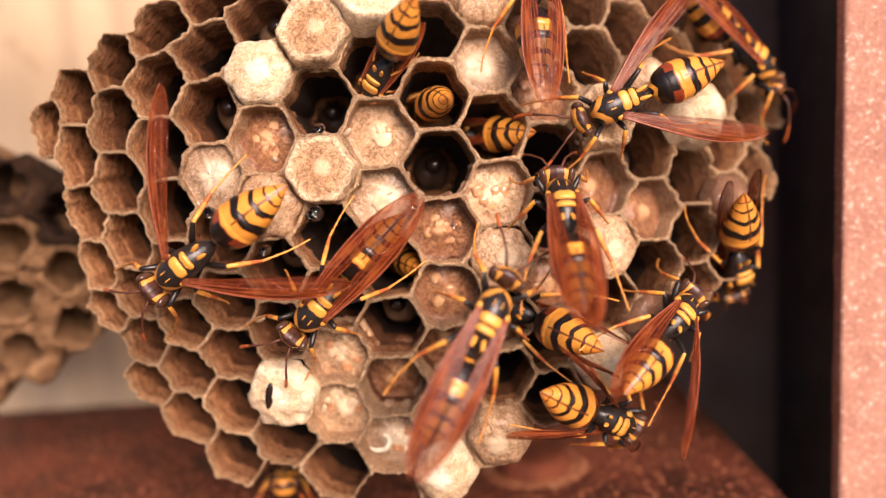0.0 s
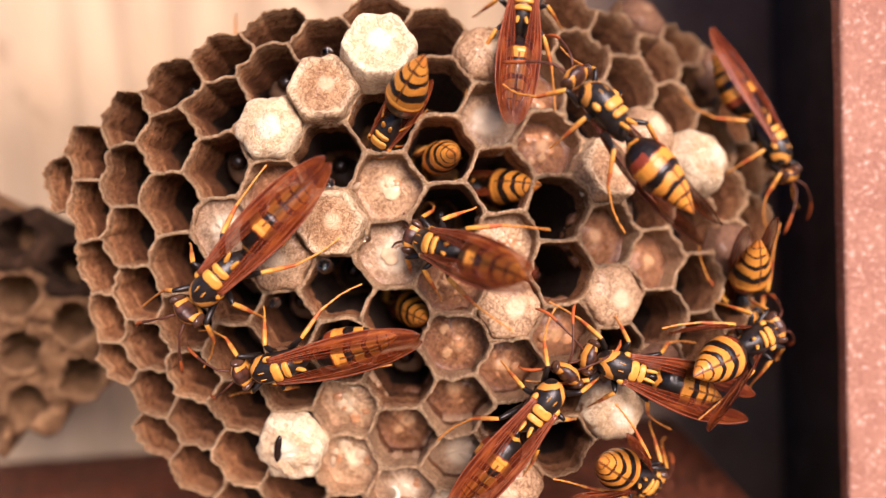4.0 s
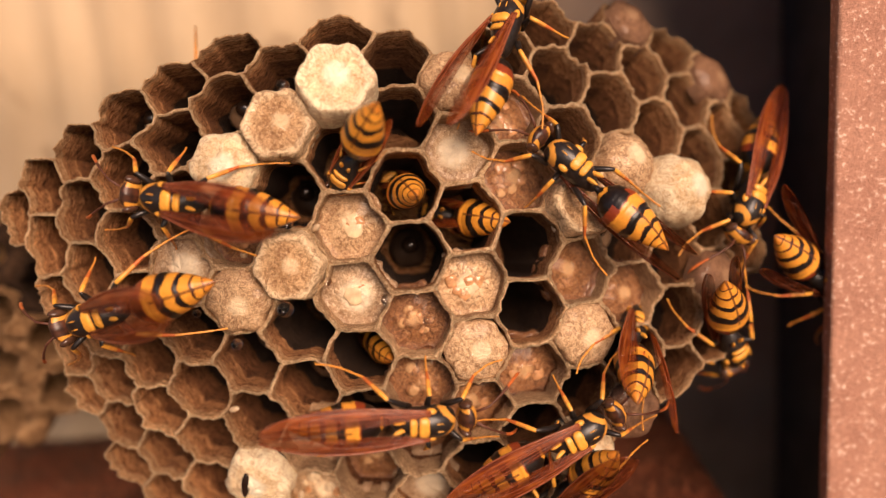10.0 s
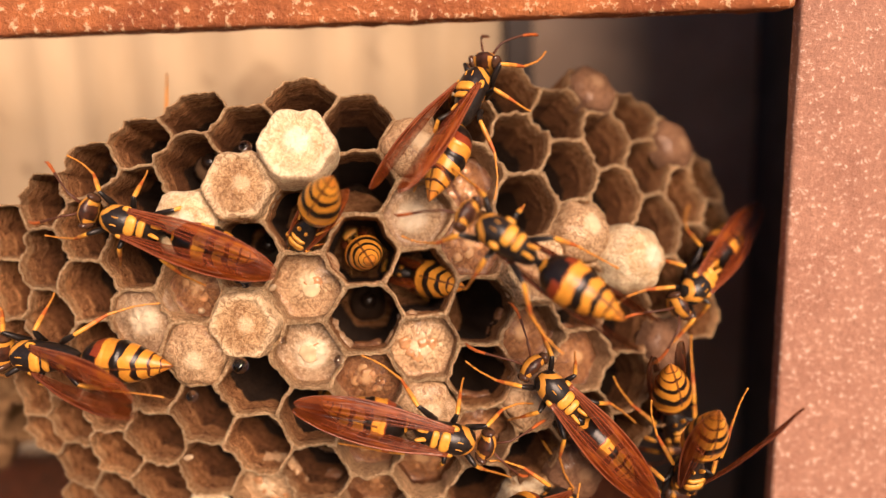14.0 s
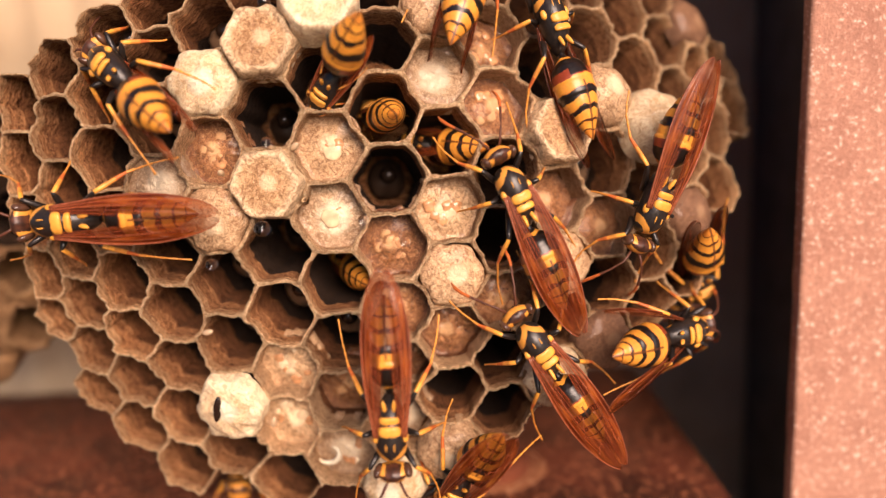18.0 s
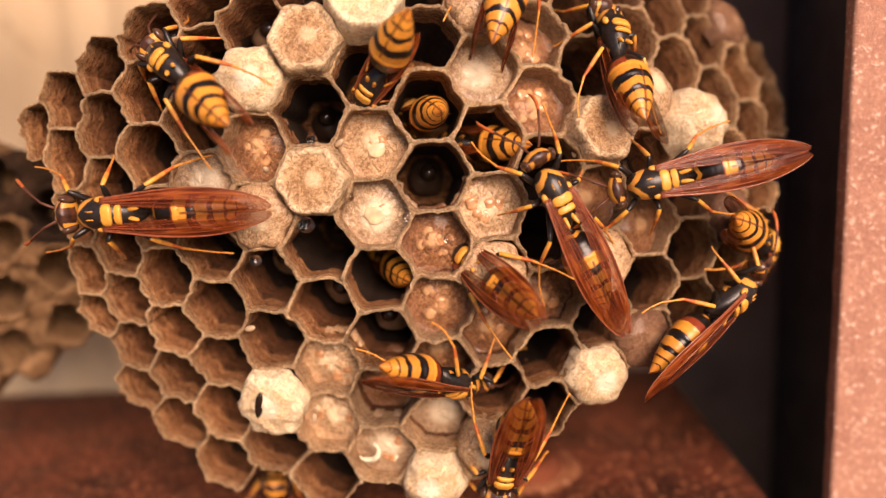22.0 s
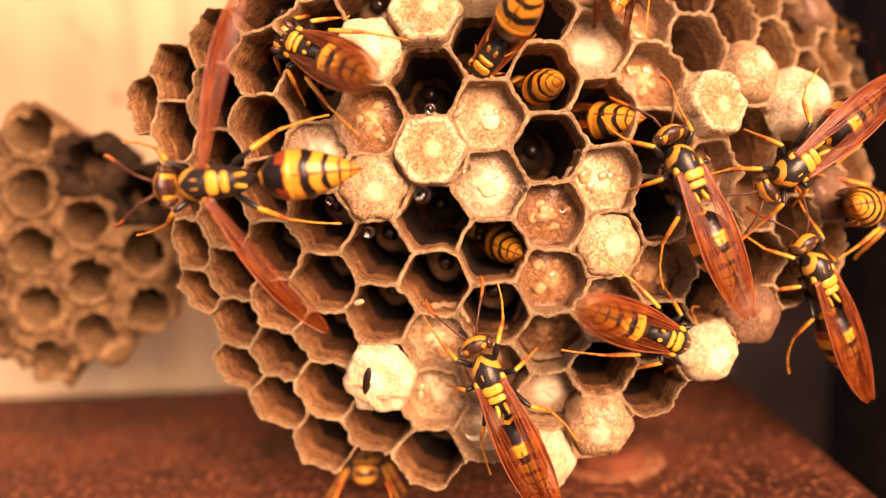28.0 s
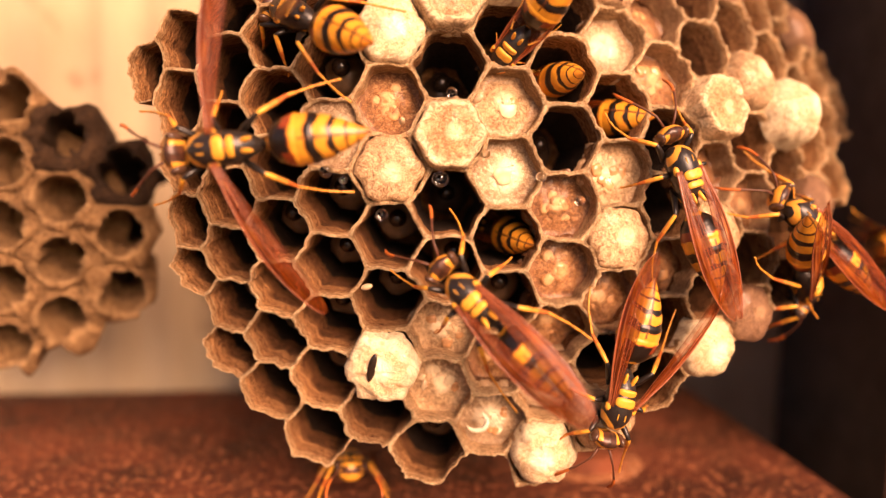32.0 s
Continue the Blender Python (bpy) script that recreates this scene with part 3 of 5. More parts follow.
# outlines of the spun lids: share of the radius, share of the height
DOME_LID = ((0, 1.0), (0.14, 0.99), (0.28, 0.96), (0.42, 0.91), (0.55, 0.84), (0.67, 0.74), (0.78, 0.62), (0.87, 0.48), (0.94, 0.32), (0.98, 0.16), (1.0, 0.0))
CUP_LID = ((0, 0.93), (0.16, 0.91), (0.34, 0.87), (0.52, 0.84), (0.66, 0.84), (0.76, 0.87), (0.83, 0.93), (0.88, 0.97), (0.92, 0.96), (0.96, 0.86), (0.99, 0.64), (1.0, 0.32), (1.01, 0.0))
FLAT_LID = ((0, 1.0), (0.15, 0.98), (0.30, 0.90), (0.45, 0.75), (0.60, 0.52), (0.75, 0.32), (0.88, 0.30), (1.0, 0.55), (1.06, 0.8))


def lid_mesh(radius, height, mat, seed, ruffle=0.18, outline=DOME_LID):
    """A spun lid with an uneven skin and a frayed foot."""
    bm = bmesh.new()
    segs = 48
    loops = []
    for f, level in outline:
        rr, zz = radius * f, height * level
        loop = []
        for k in range(segs):
            a = 2 * math.pi * k / segs
            hexa = 1 + 0.055 * math.cos(6 * a) * f
            p = Vector((rr * hexa * math.cos(a), rr * hexa * math.sin(a), zz))
            d = ruffle * (noise.noise(p * 0.9 + Vector((seed, 0, 0))) + 0.6 * noise.noise(p * 2.3 + Vector((0, seed, 0))) + 0.25 * noise.noise(p * 5 + Vector((0, 0, seed))))
            p += p.normalized() * d if p.length > 0.1 else Vector((0, 0, d))
            loop.append(bm.verts.new(p))
        loops.append(loop)
    for a, b in zip(loops, loops[1:]):
        for k in range(segs):
            bm.faces.new((a[k], a[(k + 1) % segs], b[(k + 1) % segs], b[k]))
    foot = [bm.verts.new(v.co + Vector((v.co.x * 0.02, v.co.y * 0.02, -1.6))) for v in loops[-1]]
    for k in range(segs):
        bm.faces.new((loops[-1][k], loops[-1][(k + 1) % segs], foot[(k + 1) % segs], foot[k]))
    bmesh.ops.remove_doubles(bm, verts=loops[0], dist=0.02)
    bmesh.ops.recalc_face_normals(bm, faces=bm.faces)
    return mesh_of("cap", bm, mat)


def blob(radius, mat, seed, squash=0.8, lumps=0.15):
    bm = bmesh.new()
    ball(bm, (0, 0, 0), (radius, radius, radius * squash), 16, 10)
    for v in bm.verts:
        v.co *= 1 + lumps * noise.noise(v.co * 1.5 / max(radius, 0.3) + Vector((seed, 0, 0)))
    return mesh_of("blob", bm, mat)


# cell columns: q, first r, last r
COLUMNS = ((-8, 5, 5), (-7, 1, 5), (-6, -1, 5), (-5, -2, 5), (-4, -3, 5), (-3, -3, 5), (-2, -4, 4), (-1, -4, 4), (0, -5, 3), (1, -5, 2),
           (2, -5, 2), (3, -5, 2), (4, -5, 1), (5, -5, 1), (6, -5, 0), (7, -4, -1), (8, -3, -2))
# lids that stand proud of the mouth: material, radius, height, foot, outline
PROUD = {
    (-3, 3): (SILK_WHITE, 3.4, 1.5, 0.2, DOME_LID), (-2, 3): (SILK_CREAM, 3.55, 1.7, 0.3, CUP_LID), (-1, 3): (SILK_WHITE, 3.8, 2.4, 1.1, CUP_LID), (-3, -2): (SILK_WHITE, 3.7, 1.25, 1.1, DOME_LID),
    (5, -2): (SILK_WHITE, 3.9, 3.6, 0.6, DOME_LID), (4, -1): (SILK_TAN, 3.4, 2.4, 0.3, DOME_LID), (3, -1): (SILK_CREAM, 3.5, 1.7, 0.4, CUP_LID), (0, -5): (SILK_WHITE, 3.4, 2.4, 0.2, DOME_LID),
    (1, -5): (SILK_TAN, 3.4, 2.3, 0.2, DOME_LID), (3, -5): (SILK_WHITE, 3.3, 1.9, 0.0, DOME_LID), (-2, 1): (SILK_CREAM, 3.45, 1.5, 0.4, CUP_LID), (-3, 1): (SILK_TAN, 3.35, 1.0, 0.0, DOME_LID),
    (1, -2): (SILK_TAN, 3.25, 0.8, -0.2, DOME_LID), (3, -3): (SILK_TAN, 3.3, 0.9, 0.0, DOME_LID), (1, 2): (SILK_TAN, 3.3, 1.5, 0.0, DOME_LID),
    (6, -4): (SILK_DULL, 3.2, 1.3, 0.0, DOME_LID), (4, -5): (SILK_DULL, 3.2, 1.2, 0.0, DOME_LID), (7, -1): (SILK_DULL, 3.2, 1.4, 0.0, DOME_LID), (5, 1): (SILK_DULL, 3.1, 1.4, 0.0, DOME_LID),
}
# lids sunk below the mouth: material, sink, button
SUNK = {
    (1, 1): (SILK_GREY, 1.8, 0), (-1, 1): (SILK_TAN, 1.7, 1), (-1, 0): (SILK_GREY, 1.3, 1), (1, -1): (SILK_TAN, 1.2, 2), (0, -1): (SILK_BROWN, 1.9, 2),
    (2, 0): (SILK_BROWN, 2.0, 2), (-3, 2): (SILK_BROWN, 2.0, 2), (-2, -2): (SILK_TAN, 1.6, 2), (-2, -3): (SILK_TAN, 1.4, 2), (0, -2): (SILK_BROWN, 1.9, 2),
    (-1, -4): (SILK_GREY, 1.4, 2), (2, 1): (SILK_BROWN, 2.4, 2), (-4, 2): (SILK_GREY, 0.5, 0), (0, -3): (SILK_BROWN, 4.2, 2), (-1, -3): (SILK_BROWN, 3.6, 2),
    (2, -3): (SILK_BROWN, 2.6, 2), (1, -3): (SILK_BROWN, 3.2, 2), (0, -4): (SILK_GREY, 3.6, 0), (4, -3): (SILK_BROWN, 2.6, 0), (3, -2): (SILK_BROWN, 3.0, 0),
}
HEADS = ((-3, 4), (-4, 3), (0, 0), (-2, 0), (-4, 0), (-4, -1), (-3, -1), (-3, 0), (-2, -1), (-4, 1), (-5, 1), (-2, -4), (-3, -3), (-2, 2), (5, 0), (0, 2),
         (-5, 5), (-6, 0), (-4, -2), (-1, -2), (4, -2), (-5, -1))


# cells whose painted depth shade starts nearer the mouth
SHADED_CELLS = ((0, 1), (1, 0), (0, 0), (-1, -1), (-1, 2), (0, 2), (-2, 0), (2, -1), (2, -2), (-2, 2))


def build_nest():
    nest = new("wasp_nest")
    tagged(nest, "grey-brown paper comb with open, capped and occupied cells", "nest")
    for q, lo, hi in COLUMNS:
        for r in range(lo, hi + 1):
            seed = q * 7.3 + r * 3.1
            depth = 17.0 - 0.09 * ((q + 0.5) ** 2 + (r + q / 2) ** 2)
            me, place = cell_mesh(comb_face, q, r, max(depth, 10), 0.19, [PAPER, LIP, DEEP_SHADE, RIM, INNER_PAPER, LINING], 2.0, 0.75, 9, (q, r) in SHADED_CELLS, (q, r) in SUNK)
            cell = part("cell", me, None, nest, "", place)
            if (q, r) in PROUD:
                mat, rad, h, foot, outline = PROUD[q, r]
                part("cap", lid_mesh(rad, h, mat, seed, 0.42 if (q, r) == (-3, -2) else 0.24, outline), None, cell, "rounded pale silk cap", at(0, -0.8 if (q, r) == (-3, -2) else 0, foot, 0, 0, 60 * int(seed)))
                if (q, r) == (-3, -2):
                    # near-black lump: the shade inside the slit's opening, as colour
                    part("slit", blob(1.0, LARVA_HEAD, seed, 0.3, 0.05), None, cell, "dark lump for the shaded opening of a slit in the cap", at(-0.75, -0.25, 2.30, 0, 0, -12)).scale = (0.46, 1.6, 1.2)
            elif (q, r) in SUNK:
                mat, sink, button = SUNK[q, r]
                part("cap", lid_mesh(3.45, 0.8, mat, seed, 0.4, FLAT_LID), None, cell, "thin sunken silk cap", at(0, 0, -sink - 0.5 - 0.6 * (button > 0), 0, 0, 60 * int(seed)))
                rng = random.Random(q * 31 + r)
                if button == 1:
                    part("larva", blob(1.05, LARVA, seed, 0.2, 0.35), None, cell, "pale larva showing through the cap", at(0.35 * math.sin(seed), -0.3, -0.42 - sink))
                for k in range(9 if button == 2 else 2):
                    size = rng.uniform(0.3, 0.75)
                    a = rng.uniform(0, 6.28)
                    d = rng.uniform(0.2, 1.9)
                    part("lump", blob(size, rng.choice((WET_LUMP, WET_LUMP, mat, mat)), seed + k, 0.4, 0.3), None, cell, "", at(d * math.cos(a), d * math.sin(a), -0.45 - sink - 0.12 * d))
            elif (q, r) in HEADS:
                larva = part("larva", blob(2.3, GRUB_DARK if (q, r) in SHADED_CELLS else GRUB, seed, 0.7, 0.2), None, cell, "brown larva deep in the cell", at(0.2, 0.3, -11.2) if (q, r) in SHADED_CELLS else at(0.3, 0.7, -7.4))
                part("larva_head", blob(1.0, LARVA_HEAD, seed, 0.9, 0.05), None, larva, "dark shiny head", at(0.3 * math.sin(seed), 0.4, 1.9))
    bm = bmesh.new()
    tube(bm, [(-6, 92, 54), (-5, 108, 55), (-4, 125, 56), (-4, 144, 56)], [16, 9, 3.5, 6], 16)
    part("stalk", bm, PAPER, nest, "dark stalk that ties the comb to the boards")
    return nest


nest = build_nest()


def build_old_nest():
    nest2 = new("wasp_nest")
    tagged(nest2, "abandoned dark brown paper comb with ragged empty cells", "nest")
    for q in range(-4, 4):
        for r in range(-4, 5):
            X, Z = q * math.sqrt(3) / 2, r + q / 2
            if (X / 2.55) ** 2 + ((Z + 0.1) / 2.15) ** 2 > 1:
                continue
            mats = [OLD_BLACK, OLD_BLACK, DEEP_SHADE] if X > 0.3 and Z > 0.75 else [OLD_PAPER, OLD_LIP, DEEP_SHADE]
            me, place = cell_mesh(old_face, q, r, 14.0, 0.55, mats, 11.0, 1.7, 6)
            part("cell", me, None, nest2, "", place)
    bm = bmesh.new()
    tube(bm, [(-62, 108, 47), (-62, 122, 48), (-62, 144, 48)], [12, 4, 6], 14)
    part("stalk", bm, OLD_PAPER, nest2)
    return nest2


build_old_nest()


def straw():
    """A thin dry fibre that stands up behind the comb."""
    bm = bmesh.new()
    tube(bm, [(-24.6, 97, 70), (-24.4, 97.4, 77), (-23.9, 98, 82.8)], [0.35, 0.28, 0.12], 6)
    tagged(part("dry_fibre", bm, ORANGE), "thin orange-brown dry fibre standing behind the comb", "fibre")


straw()


def silk_curl(x, z):
    """A glint in the mouth of a low cell, built as a pale crescent."""
    bm = bmesh.new()
    arc = [radians(200 + 22 * k) for k in range(11)]
    tube(bm, [(1.1 * math.cos(v), 0.15 * math.sin(3 * v), 1.0 * math.sin(v)) for v in arc], [0.08 + 0.24 * math.sin(math.pi * (k + 0.5) / 11) for k in range(11)], 7)
    tagged(part("silk_curl", bm, SILK_WHITE, None, "", at(x, dome(x, z) + 0.2, z)), "pale crescent built in place of a glint on a cell rim", "silk")


silk_curl(-8.3, 27.2)


def cell_pose(q, r):
    p, n = comb_face(q * math.sqrt(3) / 2, r + q / 2)
    return p, n


# clear drops on the cell rims
for x, z, size in ((-12.8, 52.9, 0.85), (-24.1, 53.5, 0.7), (-22.4, 52.7, 0.45), (-18.5, 49.3, 0.62), (-11.7, 61.5, 0.55), (1.5, 50.9, 0.55), (-2.6, 53.3, 0.55), (-8.3, 55.5, 0.5), (-11.3, 75.0, 0.7)):
    tagged(part("water_drop", blob(size, DROP, x, 0.95, 0.03), None, None, "", at(x, dome(x, z) - size * 0.75, z)), "clear round liquid drop on a cell rim", "drop", "drops on the comb")
# eggs stuck at the cell rims
for k, (x, z) in enumerate(((-16.6, 58.6), (-9.0, 60.9), (-14.0, 31.3), (-20.0, 41.8))):
    tagged(part("egg", blob(0.33, EGG, k, 1.9, 0.08), None, None, "", at(x, dome(x, z) - 0.2, z, 70 - 25 * (k % 3), 40 * (k % 2), 20 * k)), "small pale egg on the nest paper", "egg", "eggs on the comb")


# ---- wasps: head towards +y, back towards +z, 20 mm long ----
WING_LENGTH = 17.2
BODY = 0.92  # these wasps are a little under two centimetres


def wasp_meshes():
    m = {}
    bm = bmesh.new()
    ball(bm, (0, 0, 0), (1.80, 1.05, 1.45), 32, 20)
    for v in bm.verts:
        if v.co.y < 0:
            v.co.y *= 0.8
        v.co.y += 0.35 * (1 - (v.co.x / 1.88) ** 2) - 0.12 * math.exp(-(v.co.x / 0.25) ** 2)
    m["head"] = mesh_of("head", bm, HEAD)
    bm = bmesh.new()
    ball(bm, (0, 0, 0), (0.48, 0.72, 1.10), 18, 12)
    m["eye"] = mesh_of("eye", bm, EYE_MAT)
    bm = bmesh.new()
    lathe(bm, [(3.5, 0.5, -0.3), (3.3, 1.05, -0.2), (2.8, 1.5, -0.05), (2.0, 1.75, 0.05), (1.0, 1.84, 0.12), (0.2, 1.80, 0.12), (-0.6, 1.72, 0.05), (-1.4, 1.58, -0.1), (-2.2, 1.32, -0.3),
               (-2.9, 0.95, -0.55), (-3.5, 0.45, -0.75)], 36, 0.92, 0.96)
    m["thorax"] = mesh_of("thorax", bm, THORAX)
    bm = bmesh.new()
    ball(bm, (0, 0, 0), (1.0, 1.0, 1.0), 28, 16)
    for v in bm.verts:
        v.co = Vector([math.copysign(abs(c) ** e, c) * k for c, e, k in zip(v.co, (0.55, 0.6, 0.8), (1.14, 0.56, 0.26))])
        v.co.z -= 0.20 * v.co.x * v.co.x + 0.06 * math.exp(-(v.co.x / 0.08) ** 2)
    m["patch"] = mesh_of("patch", bm, YELLOW)
    bm = bmesh.new()
    ball(bm, (0, 0, 0), (0.22, 0.85, 0.13), 10, 8)
    m["streak"] = mesh_of("streak", bm, YELLOW)
    bm = bmesh.new()
    prof = [(0.0, 0.30), (0.5, 0.42), (0.9, 0.85), (1.3, 1.42), (1.8, 1.90), (2.5, 2.25), (3.3, 2.42), (4.2, 2.44), (5.2, 2.34), (6.3, 2.06), (7.4, 1.66), (8.4, 1.22), (9.3, 0.72), (10.0, 0.30), (10.4, 0.05)]
    rings = []
    for i in range(73):
        y = 10.4 * i / 72
        k = next(k for k in range(1, len(prof)) if y <= prof[k][0] + 1e-6)
        (y0, r0), (y1, r1) = prof[k - 1], prof[k]
        r = r0 + (r1 - r0) * (y - y0) / (y1 - y0)
        step = (y - 2.3) / 1.55 % 1.0 if y > 2.3 else 0.5
        rings.append((-y, r * (0.965 + 0.05 * step), -0.006 * y * y))
    lathe(bm, rings, 32, 1.0, 0.86)
    m["abdomen"] = mesh_of("abdomen", bm, ABDOMEN)
    # folded wing: a long pleated blade, its outer edge at +x
    bm = bmesh.new()
    rows_y, cols = 26, 10
    grid = []
    for i in range(rows_y + 1):
        f = i / rows_y
        y = -WING_LENGTH * f
        half = 0.36 + 0.88 * math.sin(min(1.0, f * 1.45) * math.pi * 0.5) ** 1.3
        if f > 0.62:
            half *= max(0.06, math.sqrt(max(0.0, 1 - ((f - 0.62) / 0.382) ** 2)))
        row = []
        for k in range(cols + 1):
            s = 2 * k / cols - 1
            pleat = 0.20 * math.cos(k * math.pi * 0.8 + 0.5) * min(1, f * 4) * (1 - 0.5 * f)
            row.append(Vector((s * half + 0.32 * math.sin(f * math.pi) - 0.45 * f ** 3, y,
                               pleat + 0.62 * math.sin(f * 2.7) - 0.34 * s * s * half + 0.10 * noise.noise(Vector((s * 1.6, y * 0.35, 1))))))
        grid.append(row)
    vs = [[bm.verts.new(p) for p in row] for row in grid]
    for a, b in zip(vs, vs[1:]):
        for k in range(cols):
            bm.faces.new((a[k], a[k + 1], b[k + 1], b[k]))
    m["wing"] = mesh_of("wing", bm, WING)
    bm = bmesh.new()
    for k, thick in ((1, 0.035), (3, 0.045), (5, 0.055), (6, 0.04), (8, 0.075), (10, 0.15)):
        stop = rows_y if k in (0, 10) else rows_y - 5 - k % 3 * 2
        tube(bm, [grid[i][k] for i in range(stop + 1)], [thick * (1 - 0.7 * i / rows_y) for i in range(stop + 1)], 6)
    for i, k0, k1 in ((9, 4, 8), (14, 1, 6), (17, 6, 10), (20, 4, 8)):
        tube(bm, [grid[i + (k - k0) // 2][k] for k in range(k0, k1 + 1)], [0.035] * (k1 - k0 + 1), 5)
    m["vein_net"] = mesh_of("vein_net", bm, VEIN)
    for name, reach, back in (("fore", 4.3, 4.4), ("mid", 5.2, 0.2), ("hind", 5.0, -6.0)):
        for side in (1, -1):
            bm = bmesh.new()
            hip = Vector((side * 1.1, 0, -1.5))
            knee = Vector((side * (reach * 0.55), back * 0.42, 0.2))
            shin = Vector((side * (reach * 0.86), back * 0.80, -2.3))
            toe = Vector((side * reach * 1.02, back * 1.25, -3.75))
            end = Vector((side * reach * 1.08, back * 1.62, -4.05))
            pts = [hip, hip.lerp(knee, 0.4) + Vector((0, 0, 0.25)), hip.lerp(knee, 0.78) + Vector((0, 0, 0.12)), knee, knee.lerp(shin, 0.3), knee.lerp(shin, 0.65), shin]
            radii = [0.27, 0.36, 0.30, 0.23, 0.27, 0.25, 0.16]
            for k in range(1, 6):
                f = k / 5
                p = shin.lerp(toe, f / 0.7) if f < 0.7 else toe.lerp(end, (f - 0.7) / 0.3)
                pts += [p - (toe - shin) * 0.05, p]
                radii += [0.17 - 0.05 * f, 0.10 - 0.03 * f]
            tube(bm, pts, radii, 8, [0, 0, 0, 1, 2, 3] + [2, 1] * 5)
            m[name, side] = mesh_of("leg", bm, [BLACK, YELLOW, ORANGE, ANTENNA])
    for side in (1, -1):
        bm = bmesh.new()
        pts = [Vector((0, 0, 0)), Vector((side * 0.5, 0.8, 0.55)), Vector((side * 0.85, 1.5, 0.8)), Vector((side * 1.15, 1.9, 0.75)), Vector((side * 1.7, 2.9, 0.5)), Vector((side * 2.3, 3.9, 0.1)),
               Vector((side * 2.75, 4.8, -0.4)), Vector((side * 2.95, 5.6, -1.0)), Vector((side * 2.9, 6.2, -1.5))]
        tube(bm, pts, [0.15, 0.15, 0.14, 0.10, 0.13, 0.16, 0.19, 0.19, 0.09], 8, [0, 0, 0, 0, 0, 1, 1, 1])
        m["antenna", side] = mesh_of("antenna", bm, [ANTENNA_DARK, ANTENNA])
    return m


PARTS = wasp_meshes()


def wing_pair(right, left, pitch=1, bank=12, lift=1.35):
    """Poses of both wings: the angle of each away from the body's line, in degrees."""
    return {1: at(1.3, 5.0, lift, pitch, bank, right), -1: at(-1.3, 5.0, lift, pitch, -bank, -left)}


FOLD, VEE, SPREAD = wing_pair(-1.6, -1.6), wing_pair(9, 9), wing_pair(30, 30, 4, 8)
SKEW, ASKEW = wing_pair(54, 38, 4, 6), wing_pair(82, 64, 8, 6)
LOWERED, LEFTWARD = wing_pair(6, 6, 30, 10), wing_pair(-3, 6, -12, 8)
OUTER, INNER = wing_pair(2, 24, 2, 30), wing_pair(24, 2, 2, 30)
TUCKED = wing_pair(2, 2, 1, 86, -0.9)
RAISED, LIFTED = wing_pair(-5, -5, -27, 8), wing_pair(-4, -4, -13, 8)
SIDE = wing_pair(10, 10, -3, 80, -0.1)


def build_wasp(label, wings=FOLD, group="wasps on the comb", antennae=True):
    w = new("wasp")
    tagged(w, label, "wasp", group)
    head = part("head", PARTS["head"], None, w, "orange-brown head", at(0, 8.75, -0.35, -14, 0, 0))
    for side in (1, -1):
        part("eye", PARTS["eye"], None, head, "dark brown eye", at(side * 1.52, 0.10, 0.15, 0, side * 8, side * -18))
        if antennae:
            part("antenna", PARTS["antenna", side], None, head, "orange-brown antenna", at(side * 0.45, 1.0, 0.35))
    thorax = part("thorax", PARTS["thorax"], None, w, "black thorax with an orange collar", at(0, 4.3, 0))
    part("patch", PARTS["patch"], None, thorax, "yellow bar", at(0, 0.0, 1.74, -2, 0, 0))
    part("patch", PARTS["patch"], None, thorax, "yellow bar", at(0, -1.08, 1.58, -15, 0, 0)).scale = (0.90, 0.72, 0.9)
    for side in (1, -1):
        part("streak", PARTS["streak"], None, thorax, "yellow streak", at(side * 0.50, -2.35, 0.98, -27, side * 14, 0)).scale = (1.1, 1.15, 2.0)
        part("streak", PARTS["streak"], None, thorax, "thin pale streak", at(side * 0.42, 1.55, 1.74, 4, side * 8, 0)).scale = (0.3, 0.6, 0.6)
        part("tegula", PARTS["streak"], None, thorax, "orange wing-base knob", at(side * 1.52, 0.75, 0.95, 0, side * 40, 0)).scale = (1.7, 0.7, 2.2)
    part("abdomen", PARTS["abdomen"], None, w, "abdomen banded in yellow and black", at(0, 0.95, -0.5, -4, 0, 0))
    for side in (1, -1):
        wing = part("wing", PARTS["wing"], None, w, "translucent red-brown wing", wings[side])
        if side < 0:
            wing.scale = (-1, 1, 1)
        part("vein_net", PARTS["vein_net"], None, wing, "darker wing veins")
    for name, y in (("fore", 6.6), ("mid", 4.9), ("hind", 3.2)):
        for side in (1, -1):
            part("leg", PARTS[name, side], None, w, "", at(0, y, 0))
    w.scale = (BODY,) * 3
    return w


WASPS = {
    "A": build_wasp("yellow and black paper wasp standing over capped cells", FOLD),
    "B": build_wasp("paper wasp with folded red-brown wings walking over the comb"),
    "C": build_wasp("paper wasp with folded wings on the lower cells"),
    "D": build_wasp("paper wasp crossing the middle of the comb with folded wings"),
    "E": build_wasp("paper wasp bending its head into an open cell"),
    "F": build_wasp("paper wasp with a bright banded abdomen beside a white cap", SIDE),
    "G": build_wasp("paper wasp climbing over the upper rim of the comb"),
    "H": build_wasp("paper wasp with long folded wings at the side of the comb"),
    "I": build_wasp("paper wasp clinging to the outer cells, abdomen raised", SIDE),
    "J": build_wasp("paper wasp on the far lower edge of the comb"),
    "K": build_wasp("paper wasp on the lower edge of the comb"),
}


WASPS["A"].scale = (BODY * 1.06,) * 3  # the largest of them


